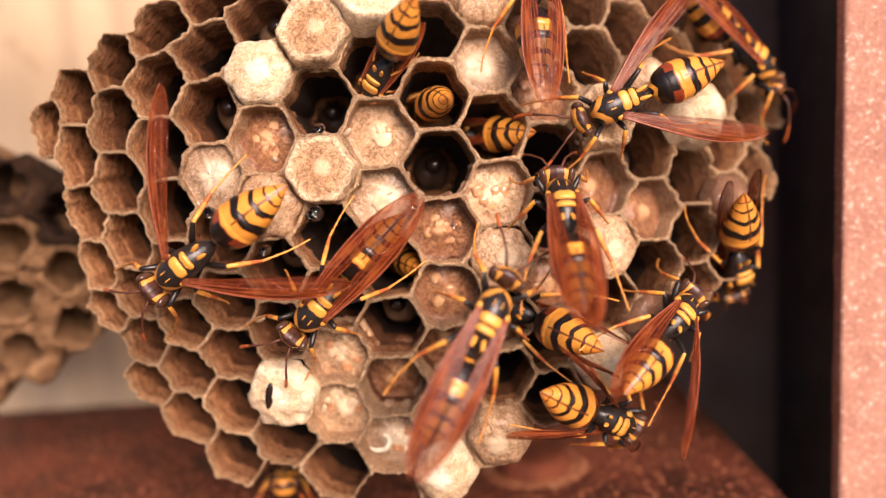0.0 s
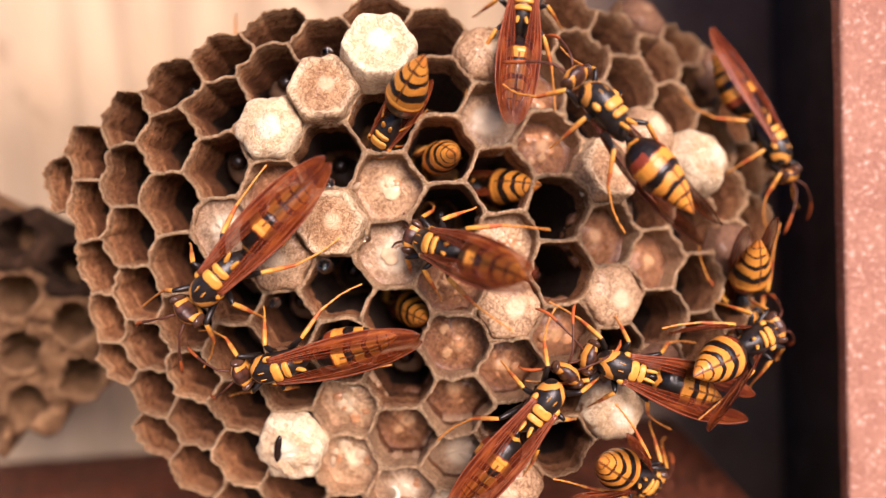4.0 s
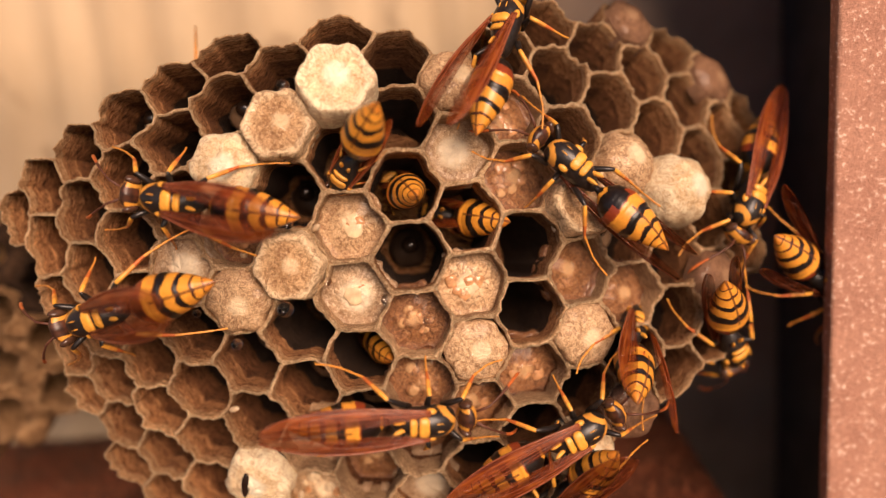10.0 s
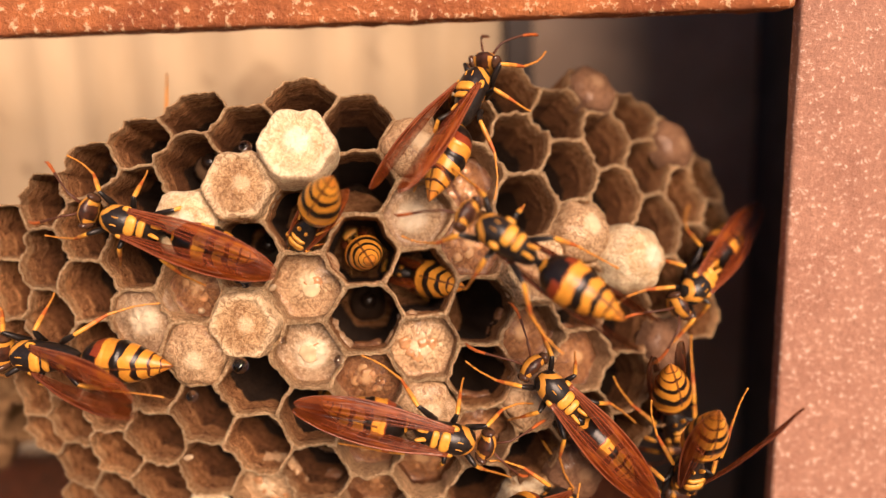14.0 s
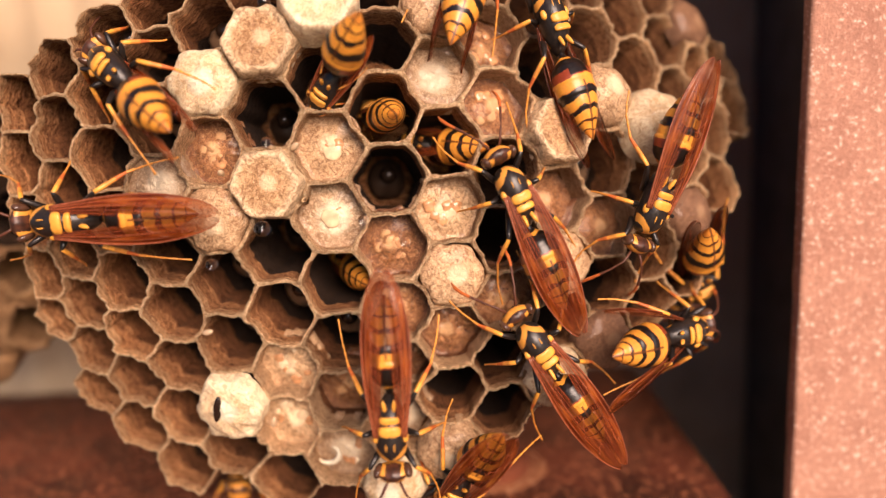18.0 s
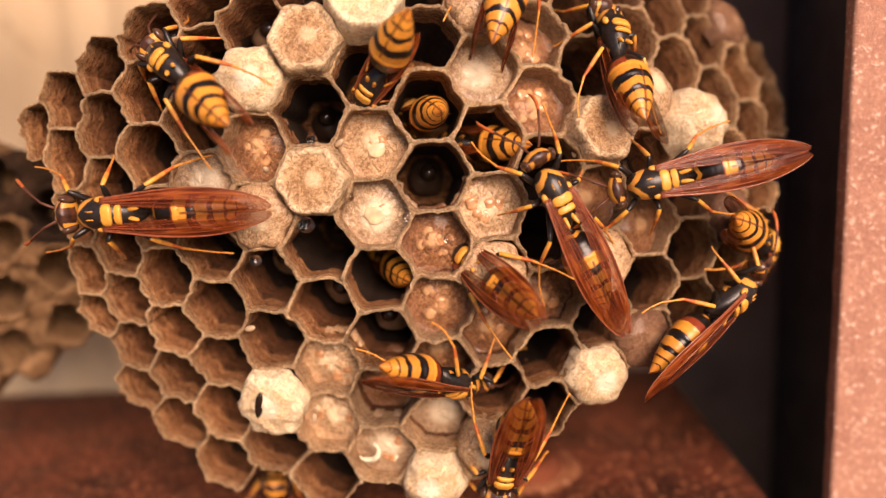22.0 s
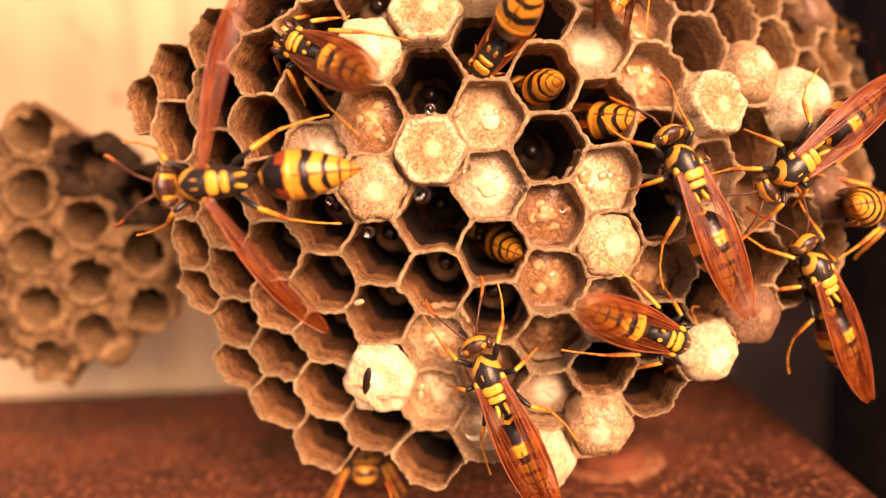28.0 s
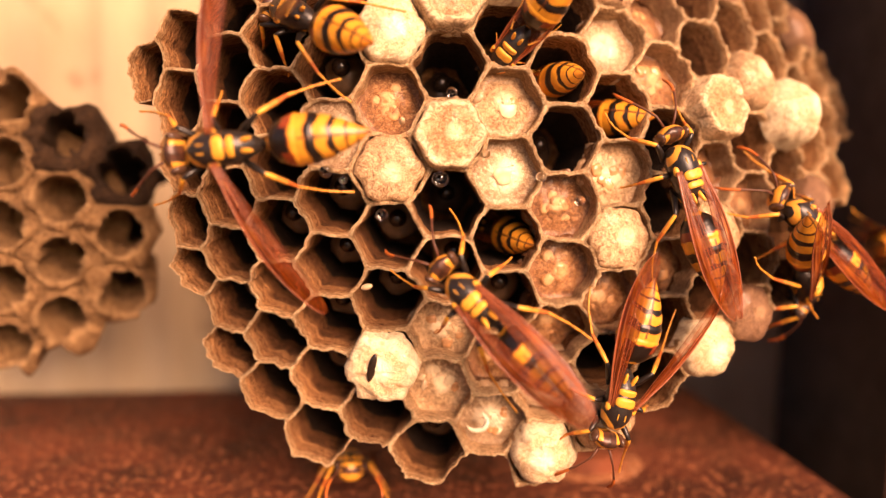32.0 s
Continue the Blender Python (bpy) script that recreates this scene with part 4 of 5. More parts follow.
def sit_in_cell(q, r, sink, tilt, turn, label, dx=0, dz=0, wings=0.5, roll=0):
    """A wasp with its head deep in the cell; only the abdomen shows."""
    w = build_wasp(label, FOLD if wings == 0.5 else LOWERED, "wasps inside cells", False)
    p, n = cell_pose(q, r)
    up = Vector((math.sin(radians(turn)), 0, math.cos(radians(turn))))
    fwd = (-n + up * math.tan(radians(tilt))).normalized()
    back = (n * 1.0 + up * 1.0)
    back = (back - fwd * back.dot(fwd)).normalized()
    m = Matrix((fwd.cross(back), fwd, back)).transposed().to_4x4() @ pose(0, 0, 0, 0, roll, 0)
    m.translation = (p - n * sink + Vector((dx, 0, dz))) * MM
    w.matrix_basis = m @ Matrix.Diagonal((BODY * 0.92, BODY * 0.92, BODY * 0.92, 1))
    for o in w.children:
        if o.name.startswith("wing"):
            o.scale = (wings * o.scale[0], wings, wings)
        if o.name.startswith("leg"):
            o.scale = (0.5, 0.5, 0.5)
    return w


sit_in_cell(0, 1, 5.2, 12, -30, "paper wasp deep inside a cell, only its coiled abdomen showing", -0.2, 0.5)
sit_in_cell(1, 0, 6.9, 34, -72, "paper wasp inside a cell with its banded abdomen tip showing", 0.2, 0.6)
sit_in_cell(-1, -1, 8.8, 20, -75, "paper wasp inside a dark cell, abdomen tip showing")
sit_in_cell(-1, 2, -2.8, 34, -138, "paper wasp halfway into a cell with its abdomen standing out", 1.4, -0.4, 0.62)


def peeking_wasp():
    """A wasp that clings under the lower rim, its face to the front."""
    w = build_wasp("paper wasp peering out from under the lower rim of the comb", SIDE)
    fwd = Vector((0.06, -0.94, 0.30)).normalized()
    up = Vector((0.0, 0.30, 0.95))
    up = (up - fwd * up.dot(fwd)).normalized()
    m = Matrix((fwd.cross(up), fwd, up)).transposed().to_4x4()
    m.translation = (Vector((-21.5, 92.0, 18.6)) - fwd * 8.8) * MM
    w.matrix_basis = m @ Matrix.Diagonal((BODY, BODY, BODY, 1))


peeking_wasp()
# wing poses by time: F folded, S half spread, D down at the sides, R and T raised, H tucked under
WING_POSES = {"F": FOLD, "V": VEE, "Q": SKEW, "P": ASKEW, "S": SPREAD, "D": SIDE, "L": LEFTWARD, "H": TUCKED, "R": RAISED, "T": LIFTED, "O": OUTER, "I": INNER}
WING_TIMES = {
    "A": ((0, "Q"), (1.4, "Q"), (2, "F"), (7.2, "F"), (8, "R"), (15.5, "R"), (17.5, "F"), (22.2, "F"), (23, "V"), (23.6, "V"), (24, "S"), (26.5, "S"), (28.5, "P"), (32, "P")),
    "B": ((0, "F"), (7, "F"), (8, "R"), (12.7, "R"), (13.6, "T"), (15.5, "T"), (17.5, "H"), (26.5, "H"), (28.5, "F"), (29.3, "F"), (30, "R"), (32, "R")),
    "C": ((0, "F"), (24, "F"), (24.8, "H"), (26.5, "H"), (28.5, "F"), (29.6, "H"), (31.2, "H"), (32, "O")),
    "E": ((0, "I"), (1.3, "I"), (2, "D"), (10, "D"), (11, "O"), (15.5, "O"), (17.5, "D"), (21, "D"), (22, "F"), (32, "F")),
    "F": ((0, "S"), (2.2, "S"), (3, "H"), (32, "H")),
    "J": ((0, "D"), (3, "D"), (6, "F"), (32, "F")),
    "K": ((0, "H"), (2.2, "H"), (3, "F"), (5.5, "V"), (6.3, "V"), (7, "F"), (7.3, "F"), (8, "V"), (11.2, "V"), (11.8, "F"), (32, "F")),
    "G": ((0, "F"), (6, "F"), (7.2, "L"), (15.5, "L"), (17.5, "H"), (32, "H")),
    "I": ((0, "H"), (32, "H")),
}


def motions():
    for name, track in TRACKS.items():
        walk(WASPS[name], [(t, at(*v[:6]) @ pose(0, 0, 0, 0, sum(v[6:]), 0)) for t, *v in track])
    for name, keys in WING_TIMES.items():
        wings = [o for o in WASPS[name].children if o.name.startswith("wing")]
        for wing in wings:
            side = -1 if wing.scale[0] < 0 else 1
            walk(wing, [(t, WING_POSES[k][side]) for t, k in keys])


TRACKS = {
    "A": [
        (0, -22.0, 75.5, 51.3, -94, -57, 174),
        (1, -22.5, 75.6, 51.4, -94, -53, 173),
        (2, -19.6, 75.0, 55.7, -89, -45, 171),
        (3, -19.5, 75.0, 55.9, -89, -48, 171),
        (6, -19.8, 75.0, 55.2, -81, -48, 172),
        (7, -21.4, 75.3, 55.2, -90, -62, 171),
        (8, -23.7, 74.7, 55.2, -117, -73, 172),
        (9, -26.9, 74.3, 56.2, -113, -69, 170),
        (10, -26.6, 76.2, 55.2, -94, -76, 172),
        (11, -26.8, 76.9, 54.3, -94, -78, 174),
        (12, -28.2, 77.5, 55.4, 109, -88, -26),
        (13, -27.8, 77.7, 55.0, 102, -84, -18),
        (14, -28.1, 78.0, 54.6, 108, -85, -23),
        (15, -28.4, 76.6, 55.0, 94, -73, -15),
        (15.5, -27.3, 76.4, 55.3, 95, -80, -16),
        (18, -27.3, 77.6, 55.0, -134, -89, -142),
        (19, -27.3, 79.2, 55.3, -69, -80, 172),
        (20, -27.1, 78.4, 55.6, -87, -87, 176),
        (21, -27.8, 80.3, 54.8, 131, -88, -31),
        (22, -27.5, 78.7, 55.1, 135, -89, -45),
        (23, -27.8, 78.9, 55.1, 145, -89, -54),
        (24, -27.7, 78.6, 55.3, -170, -89, -100),
        (25, -26.9, 78.2, 55.3, -116, -89, -155),
        (26, -26.0, 74.6, 55.3, 144, -89, -51),
        (29, -27.9, 72.5, 56.4, -83, -86, 174),
        (30, -28, 71.5, 57.4, -72, -88, 163),
        (31, -28.6, 71.5, 56.8, -84, -87, 173),
        (32, -28.9, 74, 56.1, -95, -83, 173),
    ],
    "B": [
        (0, 11.8, 72, 50, 41, 1, 1),
        (1, 10.3, 77.8, 54.7, 83, 5, 11),
        (2, 7.9, 72, 54.4, 48, -16, 3),
        (3, 3.9, 69.6, 53.6, 24, -69, 16),
        (5.5, -3.0, 78.9, 56.9, 32, -49, 8),
        (6, -5.3, 76.7, 59.9, 78, -55, 11),
        (7, -7.2, 76.7, 60.2, 81, -44, 7),
        (8, -8.7, 76.8, 61.0, 63, -75, 26),
        (9, -16.4, 77.5, 64.0, 62, -74, 23),
        (10, -18.2, 77.7, 64.2, 56, -77, 28),
        (11, -18.1, 77.7, 64.1, 43, -80, 41),
        (12, -18.4, 77.8, 64.3, 40, -81, 44),
        (13, -18.6, 76.7, 64.6, -11, -83, 68),
        (14, -18.5, 80.3, 66.6, 78, -69, 21),
        (15, -18.6, 78.1, 66.4, 77, -45, 4),
        (15.5, -19.2, 77.3, 66.1, 46, -50, 4),
        (18, -23.7, 77.6, 67.4, 47, -50, 3),
        (19, -23.3, 77.6, 68.1, 48, -49, 3),
        (20, -23.3, 77.7, 68.3, 48, -49, 3),
        (21, -23.3, 77.7, 68.0, 48, -49, 3),
        (22, -22.9, 77.8, 67.5, 46, -49, 3),
        (23, -22.7, 77.7, 67.3, 46, -48, 3),
        (24, -23.0, 77.9, 67.8, 46, -47, 3),
        (25, -22.7, 77.9, 67.5, 45, -46, 2),
        (26, -22.4, 78.0, 67.3, 45, -43, 1),
        (29, -21.8, 78.9, 66.7, 28, -71, 19),
        (30, -23.8, 78.7, 66.7, 39, -80, 43),
        (31, -24.9, 78.5, 67.3, 38, -61, 7),
        (32, -24.9, 79.1, 67.6, 35, -59, 6),
    ],
    "C": [
        (0, -9.8, 76.4, 46.7, -92, -46, 178),
        (1, -10.3, 76.6, 43.7, -95, -57, 180),
        (2, -14.6, 76.8, 49, -97, -75, -179, -36),
        (3, -15.1, 77.1, 44.8, 106, -76, -22, -36),
        (4.5, -13.1, 76.9, 44.0, -98, -62, -179),
        (6, -11.2, 76.7, 43.2, -94, -20, 175),
        (7, -10.1, 76.6, 43.2, -94, 23, 173),
        (8, -7.2, 76.4, 41.6, -99, 66, 167),
        (9, -6.0, 76.4, 41.2, -97, 62, 170),
        (10, -3.4, 73.1, 42.9, -133, 84, 148),
        (11, -0.2, 72.5, 48.0, 72, 68, 1),
        (12, 3.6, 76.3, 48.1, -81, 79, -167),
        (13, 4.9, 76.4, 48.1, -84, 69, -170),
        (14, 4.2, 76.3, 47.3, -84, 73, -171),
        (15, 4.0, 76.3, 46.7, -86, 73, -172),
        (15.5, 4.6, 76.3, 46.3, -86, 73, -172),
        (18, -0.5, 71.9, 38.6, -83, -0, 179),
        (19, -0.1, 76.3, 39.1, -96, 63, 174, 36),
        (20, -1, 76.3, 38.2, -95, 57, 174, 36),
        (21, -1, 76.2, 39.9, -94, 52, 176, 36),
        (22, -0.6, 78.1, 36.7, -140, 53, 175, 36),
        (23, 4.8, 76.4, 36.6, 96, 72, 7, 36),
        (24, 8.5, 76.6, 37.8, 93, 78, 7, 36),
        (25, 9.5, 77.8, 38.2, -126, 88, -171, 36),
        (26, 10.1, 77.9, 37.6, 54, 79, 5),
        (29, 8.2, 76.3, 39.5, -122, 39, -175),
        (30, 9.6, 76.7, 33.7, -125, 22, -176),
        (31, 9.1, 76.3, 34.4, -123, 33, -176),
        (32, 6.4, 76.5, 34.9, -91, -15, -177),
    ],
    "D": [
        (0, 1.6, 67.4, 40.1, 71, 32, 1),
        (1, 4.2, 75.4, 35.0, 92, -18, 0),
        (2, 3.9, 75.5, 33.6, 93, -39, -1),
        (3, 5.5, 75.5, 34.3, 92, 5, 2),
        (6, 4.9, 75.3, 38.8, 93, 62, 5),
        (7, 9.2, 75.8, 45.2, 88, 14, 7),
        (8, 8.9, 75.6, 39.3, 90, 65, 5),
        (9, 10.8, 77.0, 38.3, -124, 85, -167),
        (10, 11.8, 75.9, 37.5, 89, 67, 6),
        (11, 13.4, 76.2, 39.4, 84, 77, 3),
        (12, 17.5, 78.0, 38.0, -109, 82, -148),
        (13, 19.4, 78.2, 37.2, -110, 79, -150),
        (14, 17.6, 78.3, 36.9, -122, 75, -159),
        (15, 18.2, 77.4, 38.3, -107, 78, -153),
        (15.5, 19.3, 77.3, 39.2, 77, 76, -0),
        (16.75, 17.9, 77.0, 37.8, 87, 22, 10),
        (18, 16.5, 76.6, 36.5, 88, -32, 12),
        (19, 14.5, 76.3, 36.2, 88, -45, 10),
        (20, 14.3, 75.1, 38.1, 77, -60, 12),
        (21, 12.1, 74.7, 41.2, 78, -48, 11),
        (22, 5.4, 79.1, 46.9, 24, -50, 8),
        (23, 4.6, 68.8, 49.2, 70, -59, 9),
        (24, 1.2, 71.9, 50.2, 76, -57, 6),
        (25, -5.0, 75.2, 52.7, 87, -52, 2),
        (26, -8.3, 75.6, 59.2, 84, -28, 2),
        (29, -11.6, 90.2, 86.2, 70, -4, 4),
        (32, -13.9, 91.9, 87.7, 73, -9, 4),
    ],
    "E": [
        (0, 21.2, 75, 38.8, 35, 50, -12),
        (1, 21, 74.4, 46.8, 38, 15, -2),
        (2, 26.4, 79, 42.2, -23, 84, -74),
        (3, 27.5, 78.1, 41.4, 23, 67, -27),
        (6, 36.8, 83.8, 41.2, -14, 76, -63),
        (7, 38.4, 85.5, 41.5, 41, 49, -12),
        (8, 38.8, 85.9, 44.6, 35, 51, -13),
        (9, 42.2, 92.1, 48.1, 65, 61, 7),
        (10, 44.3, 90, 50.6, -82, 53, -133),
        (11, 37.6, 82.7, 51.2, -114, -2, -174),
        (12, 35.8, 80.4, 48.4, -121, -1, -174),
        (13, 33.9, 79.1, 44.8, -118, -3, -175),
        (14, 33.7, 77.9, 42.7, -127, 3, -173),
        (15, 30.2, 77.1, 40.3, -116, -12, -179),
        (16.75, 29.3, 81.7, 37, -127, 39, -165),
        (18, 27.7, 79.2, 39.4, -27, 84, -75),
        (19, 26.1, 80.1, 37.2, 21, 84, -50),
        (20, 25.1, 78.2, 37.7, -103, 52, -155),
        (21, 27.2, 80.6, 38.4, 66, 75, -4),
        (22, 28.3, 81.3, 40.5, 76, 58, 10, 40),
        (23, 29.2, 80.7, 40.6, 46, 64, 7, 40),
        (24, 29.8, 81.2, 40.8, 46, 61, 9, 40),
        (25, 29.4, 81.2, 40.8, 47, 56, 11, 40),
        (26, 31.6, 86.2, 36.2, 86, 65, 7, 40),
        (27.5, 31, 84.4, 37.6, 90, 4, 19),
        (29, 30.4, 82.6, 39.1, 79, -56, 34),
        (30, 32.5, 82.5, 36.7, 78, -50, 33),
        (31, 31.2, 82.5, 40.8, 78, -39, 31),
        (32, 30.5, 82.1, 46, 68, -45, 36),
    ],
    "F": [
        (0, 22.6, 81.5, 63.3, -55, -68, 154),
        (1, 23.3, 82.9, 64.8, 10, -70, 92),
        (2, 18.5, 75.1, 62.7, 54, -35, 34),
        (3, 18.2, 72.5, 63.4, 63, -25, 32),
        (6, 17.6, 74.1, 63.3, 59, -31, 32),
        (7, 18.1, 74.3, 63.9, 61, -28, 32),
        (8, 19.6, 80.1, 63.3, 58, -29, 32),
        (9, 19.6, 80.3, 62.8, 59, -33, 33),
        (10, 19.7, 80.9, 62.4, 60, -37, 34),
        (11, 19.5, 80.3, 62.4, 57, -40, 35),
        (12, 19.1, 79.5, 62.2, 53, -42, 35),
        (13, 18.6, 79.0, 62.4, 50, -41, 35),
        (14, 17.6, 72.3, 64.5, 49, -44, 36),
        (15, 18.0, 77.6, 63.1, 26, -65, 57),
        (15.5, 16.8, 77.4, 63.6, 36, -57, 45),
        (18, 18.7, 83.9, 68.2, 70, -9, 27),
        (19, 19.2, 84.4, 68.9, 69, -6, 26),
        (20, 19.7, 83.9, 68.4, 41, 15, 19),
        (21, 20.0, 84.3, 68.8, 39, 16, 18),
        (22, 20.2, 84.0, 68.0, 44, 13, 20),
        (23, 23.1, 87.5, 70, 59, 18, 3),
        (24, 19.7, 86.4, 69.7, 51, 58, -13),
        (25, 23.1, 89.2, 70.4, 48, 60, -18),
        (26, 26.2, 93.0, 71.2, 23, 67, -51),
        (29, 41.5, 105.8, 71.9, -34, 51, -110),
        (30, 48.1, 101.9, 58.1, -42, 78, -93),
        (32, 57.6, 97.9, 57.2, -42, 78, -93),
    ],
    "G": [
        (0, 11.1, 82.6, 72.3, 68, 9, 14),
        (1, 10.7, 83.5, 74.6, 66, 15, 12),
        (2, 9.7, 83.9, 76.2, 64, 13, 12),
        (3, 8.7, 83.1, 75.1, 65, 15, 11),
        (6, 10.2, 86.3, 76.2, 68, 17, 11, -45),
        (7, 10.1, 84.1, 76.2, 62, 24, 7, -45),
        (8, 9.7, 83.6, 75.6, 63, 25, 6, -45),
        (9, 10.1, 83.8, 75.8, 62, 26, 6, -45),
        (10, 10.1, 84.0, 76.0, 62, 25, 6, -45),
        (11, 10.2, 84.2, 76.4, 61, 28, 5, -45),
        (12, 10.5, 84.2, 76.3, 61, 28, 5, -45),
        (13, 10.6, 84.2, 76.2, 61, 30, 4, -45),
        (14, 10.2, 84.1, 76.3, 61, 28, 5, -45),
        (15, 10.4, 84.1, 76.1, 61, 28, 5, -45),
        (15.5, 9.8, 83.8, 75.9, 63, 25, 6, -45),
        (18, 9.4, 84.3, 77.2, 62, 22, 7),
        (19, 9.4, 84.2, 76.9, 62, 22, 8),
        (20, 9.1, 84.1, 77.0, 63, 20, 8),
        (21, 8.9, 84.1, 77.1, 63, 20, 8),
        (22, 9.2, 84.1, 77.0, 62, 23, 6),
        (23, 9.4, 84.1, 76.8, 62, 23, 7),
        (24, 9.6, 84.3, 77.0, 62, 24, 7),
        (25, 9.1, 83.9, 76.5, 62, 25, 6),
        (26, 9.7, 83.9, 76.2, 63, 24, 6),
        (29, 8.8, 84.5, 78.0, 61, 22, 7),
        (32, 8.5, 88.7, 81.3, 60, 24, 4),
    ],
    "H": [
        (0, 34.9, 93.1, 69.4, -60, 36, -125),
        (1, 33.2, 90.4, 66.6, -59, 45, -122),
        (2, 31.9, 89.6, 66.8, -58, 45, -123),
        (3, 34.5, 91.9, 67.8, -58, 28, -131),
        (6, 39.3, 92.8, 62.3, -74, -15, -151),
        (7, 39.3, 92.1, 62.5, -74, -27, -156),
        (8, 38.5, 92.0, 62.0, -68, -34, -160),
        (9, 38.5, 91.8, 62.2, -68, -37, -162),
        (10, 38.8, 92.2, 62.0, -68, -36, -161),
        (11, 38.5, 91.3, 61.3, -70, -35, -160),
        (12, 38.7, 91.0, 62.0, -76, -28, -157),
        (13, 39.2, 90.8, 60.5, -75, -31, -158),
        (14, 39.2, 92.4, 59.5, -52, -57, -176),
        (15, 35.7, 85.7, 60.7, -61, -67, 163),
        (15.5, 29.9, 78.1, 62.3, -101, -62, 174),
        (18, 28.3, 80.9, 57.1, -95, -21, -157),
        (19, 26.9, 78.4, 55.2, -96, -13, -156),
        (20, 29.1, 81.6, 57.8, -89, -48, -168),
        (21, 27.8, 79.6, 55.9, -43, -75, 135),
        (22, 26.6, 79.8, 56.3, -35, -76, 130),
        (23, 26.0, 74.1, 56.3, 9, -62, 58),
        (24, 26.4, 76.6, 57.1, 32, -41, 42),
        (25, 28.6, 80.5, 57.5, 11, -70, 81),
        (26, 27.3, 79.5, 57.4, -98, -44, -166),
        (29, 29.2, 82.5, 55.7, -75, -58, -176),
        (30, 27.0, 81.5, 50.0, -74, -48, -168),
        (30.5, 26.1, 81.5, 48.3, -99, -3, -150),
        (31, 25.3, 81.5, 46.7, -116, 44, -151),
        (32, 27.6, 81.2, 44.1, -111, 46, -149),
    ],
    "I": [
        (0, 33.4, 86.9, 45.3, -127, 17, -173),
        (1, 35.2, 88, 45.4, -127, 20, -172),
        (2, 35, 88.2, 46.2, -128, 20, -172),
        (3, 34.4, 88.7, 45.7, -132, 8, -175),
        (6, 34.6, 87.7, 45.8, -127, 21, -172),
        (7, 35.6, 88.2, 46.3, -126, 23, -171),
        (8, 35.4, 87.9, 46.1, -126, 25, -171),
        (9, 35.3, 87.6, 45.9, -124, 26, -170),
        (11, 33.2, 86.3, 45.1, -122, 24, -167),
        (12, 33.9, 86, 45.1, -117, 34, -161),
        (13, 33.7, 86.5, 44, -122, 20, -167),
        (14, 33.4, 86.1, 44.2, -120, 22, -166),
        (15, 34, 86.6, 44.2, -122, 21, -167),
        (18, 34.5, 88.4, 44.4, -135, 22, -170),
        (19, 34.9, 87.9, 45.6, -129, 29, -168),
        (19.5, 34.4, 86.2, 46.4, -106, 34, -143),
        (20, 36.5, 87.9, 48.5, -74, 73, -106),
        (21, 36.8, 87.9, 47.9, -74, 73, -106),
        (22, 35.5, 87.2, 48.3, -86, 68, -119),
        (23, 37.5, 88.4, 48.5, -19, 78, -50),
        (24, 37.8, 88.8, 49.1, 18, 72, -11),
        (25, 39.3, 91.0, 51.7, 39, 52, 13),
        (26, 39.8, 90.5, 51.5, 28, 39, -6),
        (29, 36.1, 87.4, 47.7, -84, 69, -117),
        (30, 37.3, 88.0, 47.1, -93, 63, -126),
        (31, 38.0, 89.0, 49.0, -94, 59, -127),
        (32, 47.5, 96.0, 44.1, -57, 78, -90),
    ],
    "J": [
        (0, 14.2, 76.2, 31.2, -120, 57, -172),
        (1, 15.3, 76.8, 30.5, -114, 85, -163),
        (2, 17.8, 76.4, 29.9, -116, 64, -170),
        (3, 16.9, 77, 30.9, -116, 79, -163),
        (4.5, 17.9, 78.3, 27.6, -140, 23, -179),
        (6, 19, 79.6, 24.3, -150, -34, -173),
        (8, 17.6, 82.1, 31.4, -164, -56, -172),
        (8.5, 16.8, 79.6, 31.1, -161, -77, -137),
        (9, 16, 77.1, 30.9, 85, -78, 13),
        (9.5, 15.9, 78, 31.5, -125, -60, -155),
        (10, 15.8, 78.9, 32.1, -133, -20, -170),
        (11, 14.1, 78.8, 30.8, -134, -33, -172),
        (12, 17.2, 80.1, 28.3, -141, -38, -172),
        (13, 17.2, 75.7, 32.6, -112, 6, -169),
        (14, 17.7, 75.9, 32.6, -112, 5, -169),
        (15, 20.5, 80.8, 30.7, -139, -25, -167),
        (15.5, 14.4, 78.3, 28.8, -132, -24, -171),
        (18, 6.7, 76.7, 26.8, -126, -27, -178),
        (19, 5.7, 76.7, 27.5, -127, -29, -178),
        (20, 7.3, 76, 27, -122, -13, -178),
        (21, 7.6, 75.7, 27.5, -121, -4, -178),
        (22, 6.8, 76.1, 29.2, -123, -10, -178),
        (23, 3.6, 77.1, 26.3, -130, -44, -179),
        (24, 0.7, 76.7, 25.8, -98, -66, -175),
        (25, -0.2, 76.8, 25.2, -108, -79, -166),
        (26, -3.4, 77.2, 24, 107, -76, -22),
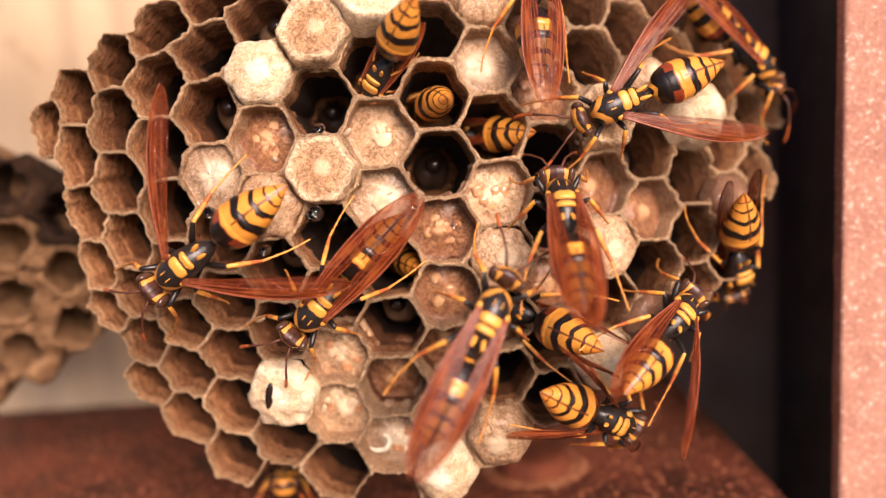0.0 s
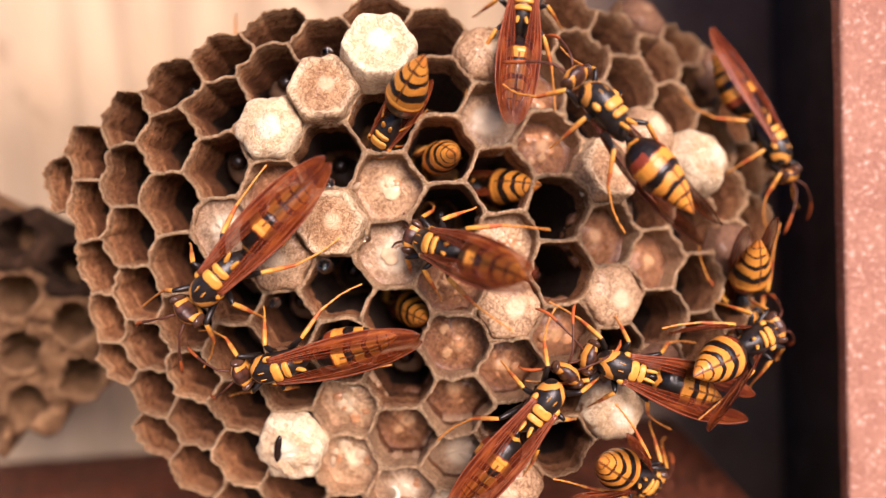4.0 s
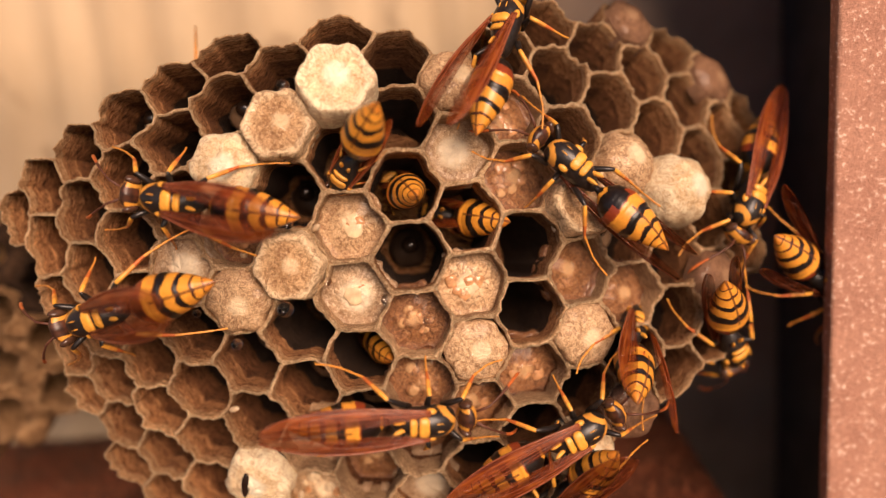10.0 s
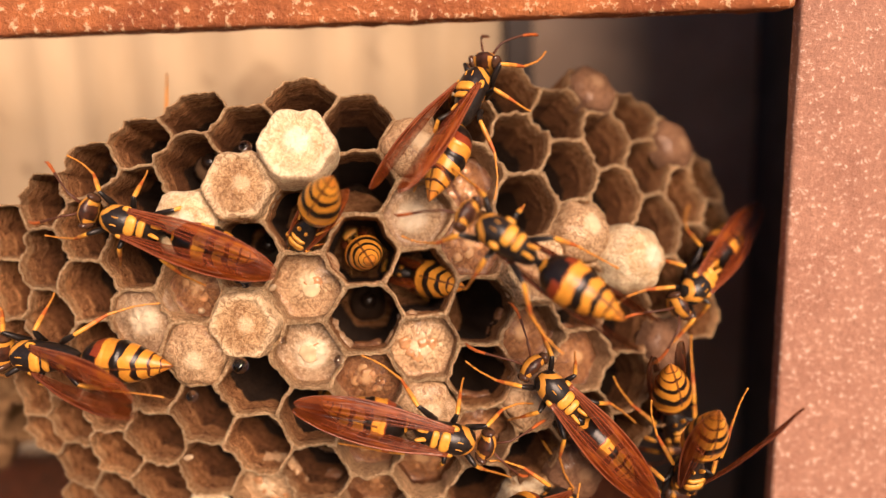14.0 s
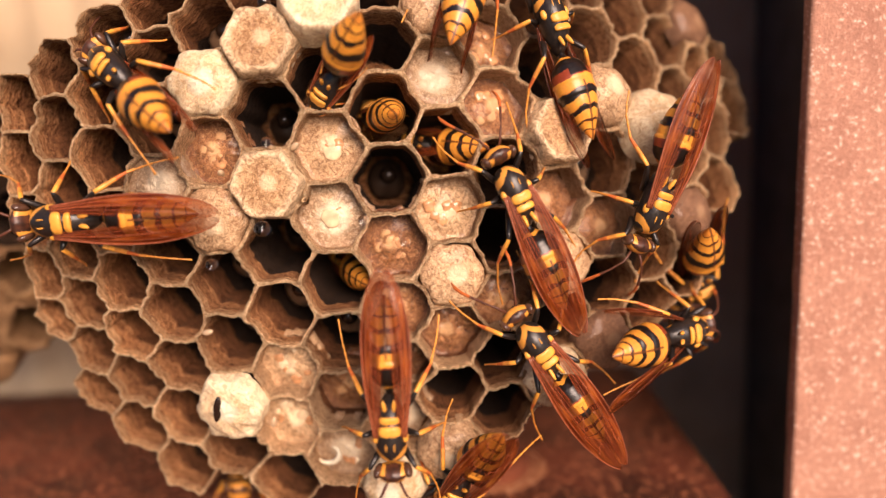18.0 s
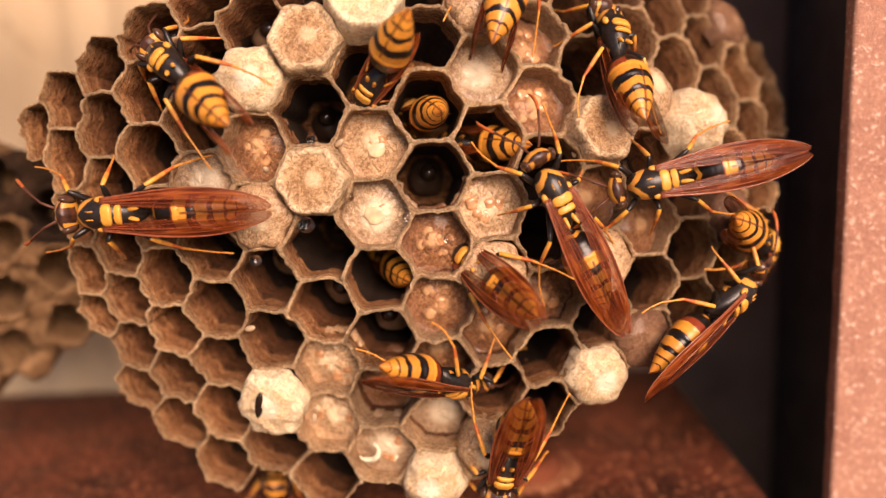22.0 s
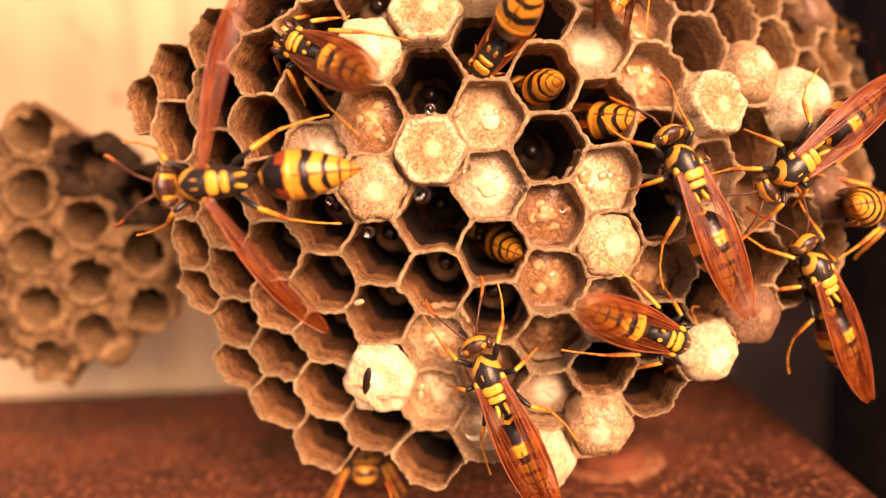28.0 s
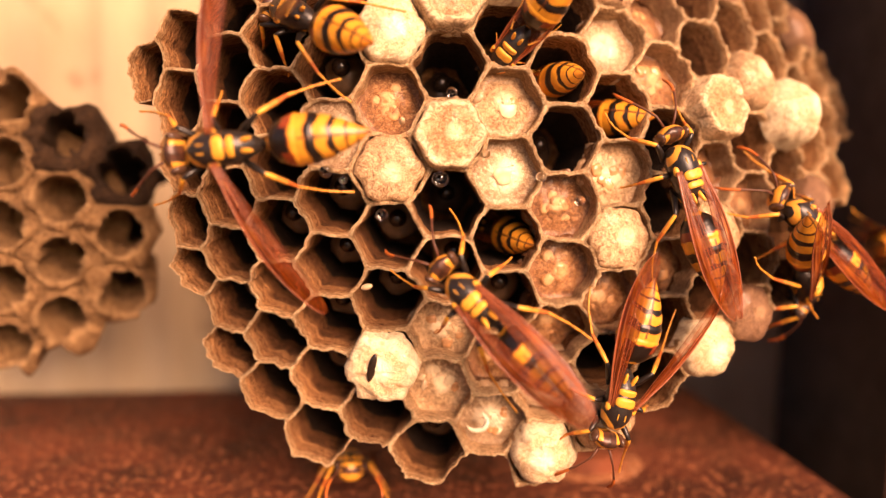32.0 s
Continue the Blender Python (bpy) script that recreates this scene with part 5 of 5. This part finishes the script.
        (27.5, -4.6, 76.5, 28.4, 92, -39, -8),
        (29, -5.7, 75.8, 32.8, 88, -2, -6),
        (30, -5.6, 76.1, 33.7, 91, -5, -6),
        (31, -4.2, 75, 36.2, 87, -43, -7),
        (32, -7.8, 71.2, 39.3, 75, -47, -9),
    ],
    "K": [
        (0, 9.4, 80, 40.3, 30, -65, 12),
        (1, 9.4, 80, 41, 29, -66, 13),
        (2, 9.4, 80, 40.8, 28, -69, 14),
        (3, 19.1, 78.2, 38.3, -60, -83, 163),
        (4.5, 21.2, 78.9, 39.4, 82, -52, 21),
        (6, 23.4, 79.6, 40.6, 85, -8, 18),
        (7, 21.5, 80.8, 44.6, 44, 44, 11),
        (8, 22.3, 81.9, 44.6, 36, 40, 12),
        (9, 23, 82.9, 45.4, 30, 46, 11),
        (10, 22.8, 83.1, 45.4, 27, 46, 11),
        (11, 23.6, 83.7, 44.9, 22, 52, 10),
        (11.5, 24.7, 82.2, 44, 58, 25, 24),
        (12, 25.8, 80.7, 43.1, 83, -4, 20),
        (13, 23.3, 80.4, 47.4, 82, -16, 22),
        (14, 22.4, 79.2, 45.8, 76, -37, 24),
        (15, 19.3, 76.7, 47.4, 61, -57, 27),
        (15.5, 18.4, 78.8, 47.5, 80, -52, 24),
        (18, 14.2, 78.2, 51.4, 83, -21, 16),
        (19, 14.2, 78.2, 51.3, 83, -23, 16),
        (20, 13.9, 78.2, 51.7, 83, -21, 16),
        (21, 14, 78.2, 51.7, 83, -20, 16),
        (22, 13.9, 78.1, 51, 83, -23, 16),
        (23, 13.9, 78.1, 51.2, 83, -21, 16),
        (24, 15.2, 78.4, 51, 82, -26, 18),
        (25, 15.2, 75.8, 50.8, 66, -12, 16),
        (26, 14.9, 78.3, 50.7, 83, -22, 17),
        (29, 14.4, 77.3, 49.8, 77, -16, 15),
        (30, 14.1, 78, 49.4, 84, -22, 15),
        (31, 13.9, 77.5, 49.6, 79, -18, 15),
        (32, 12.9, 77.3, 49.8, 79, -16, 14),
    ],
}
motions()
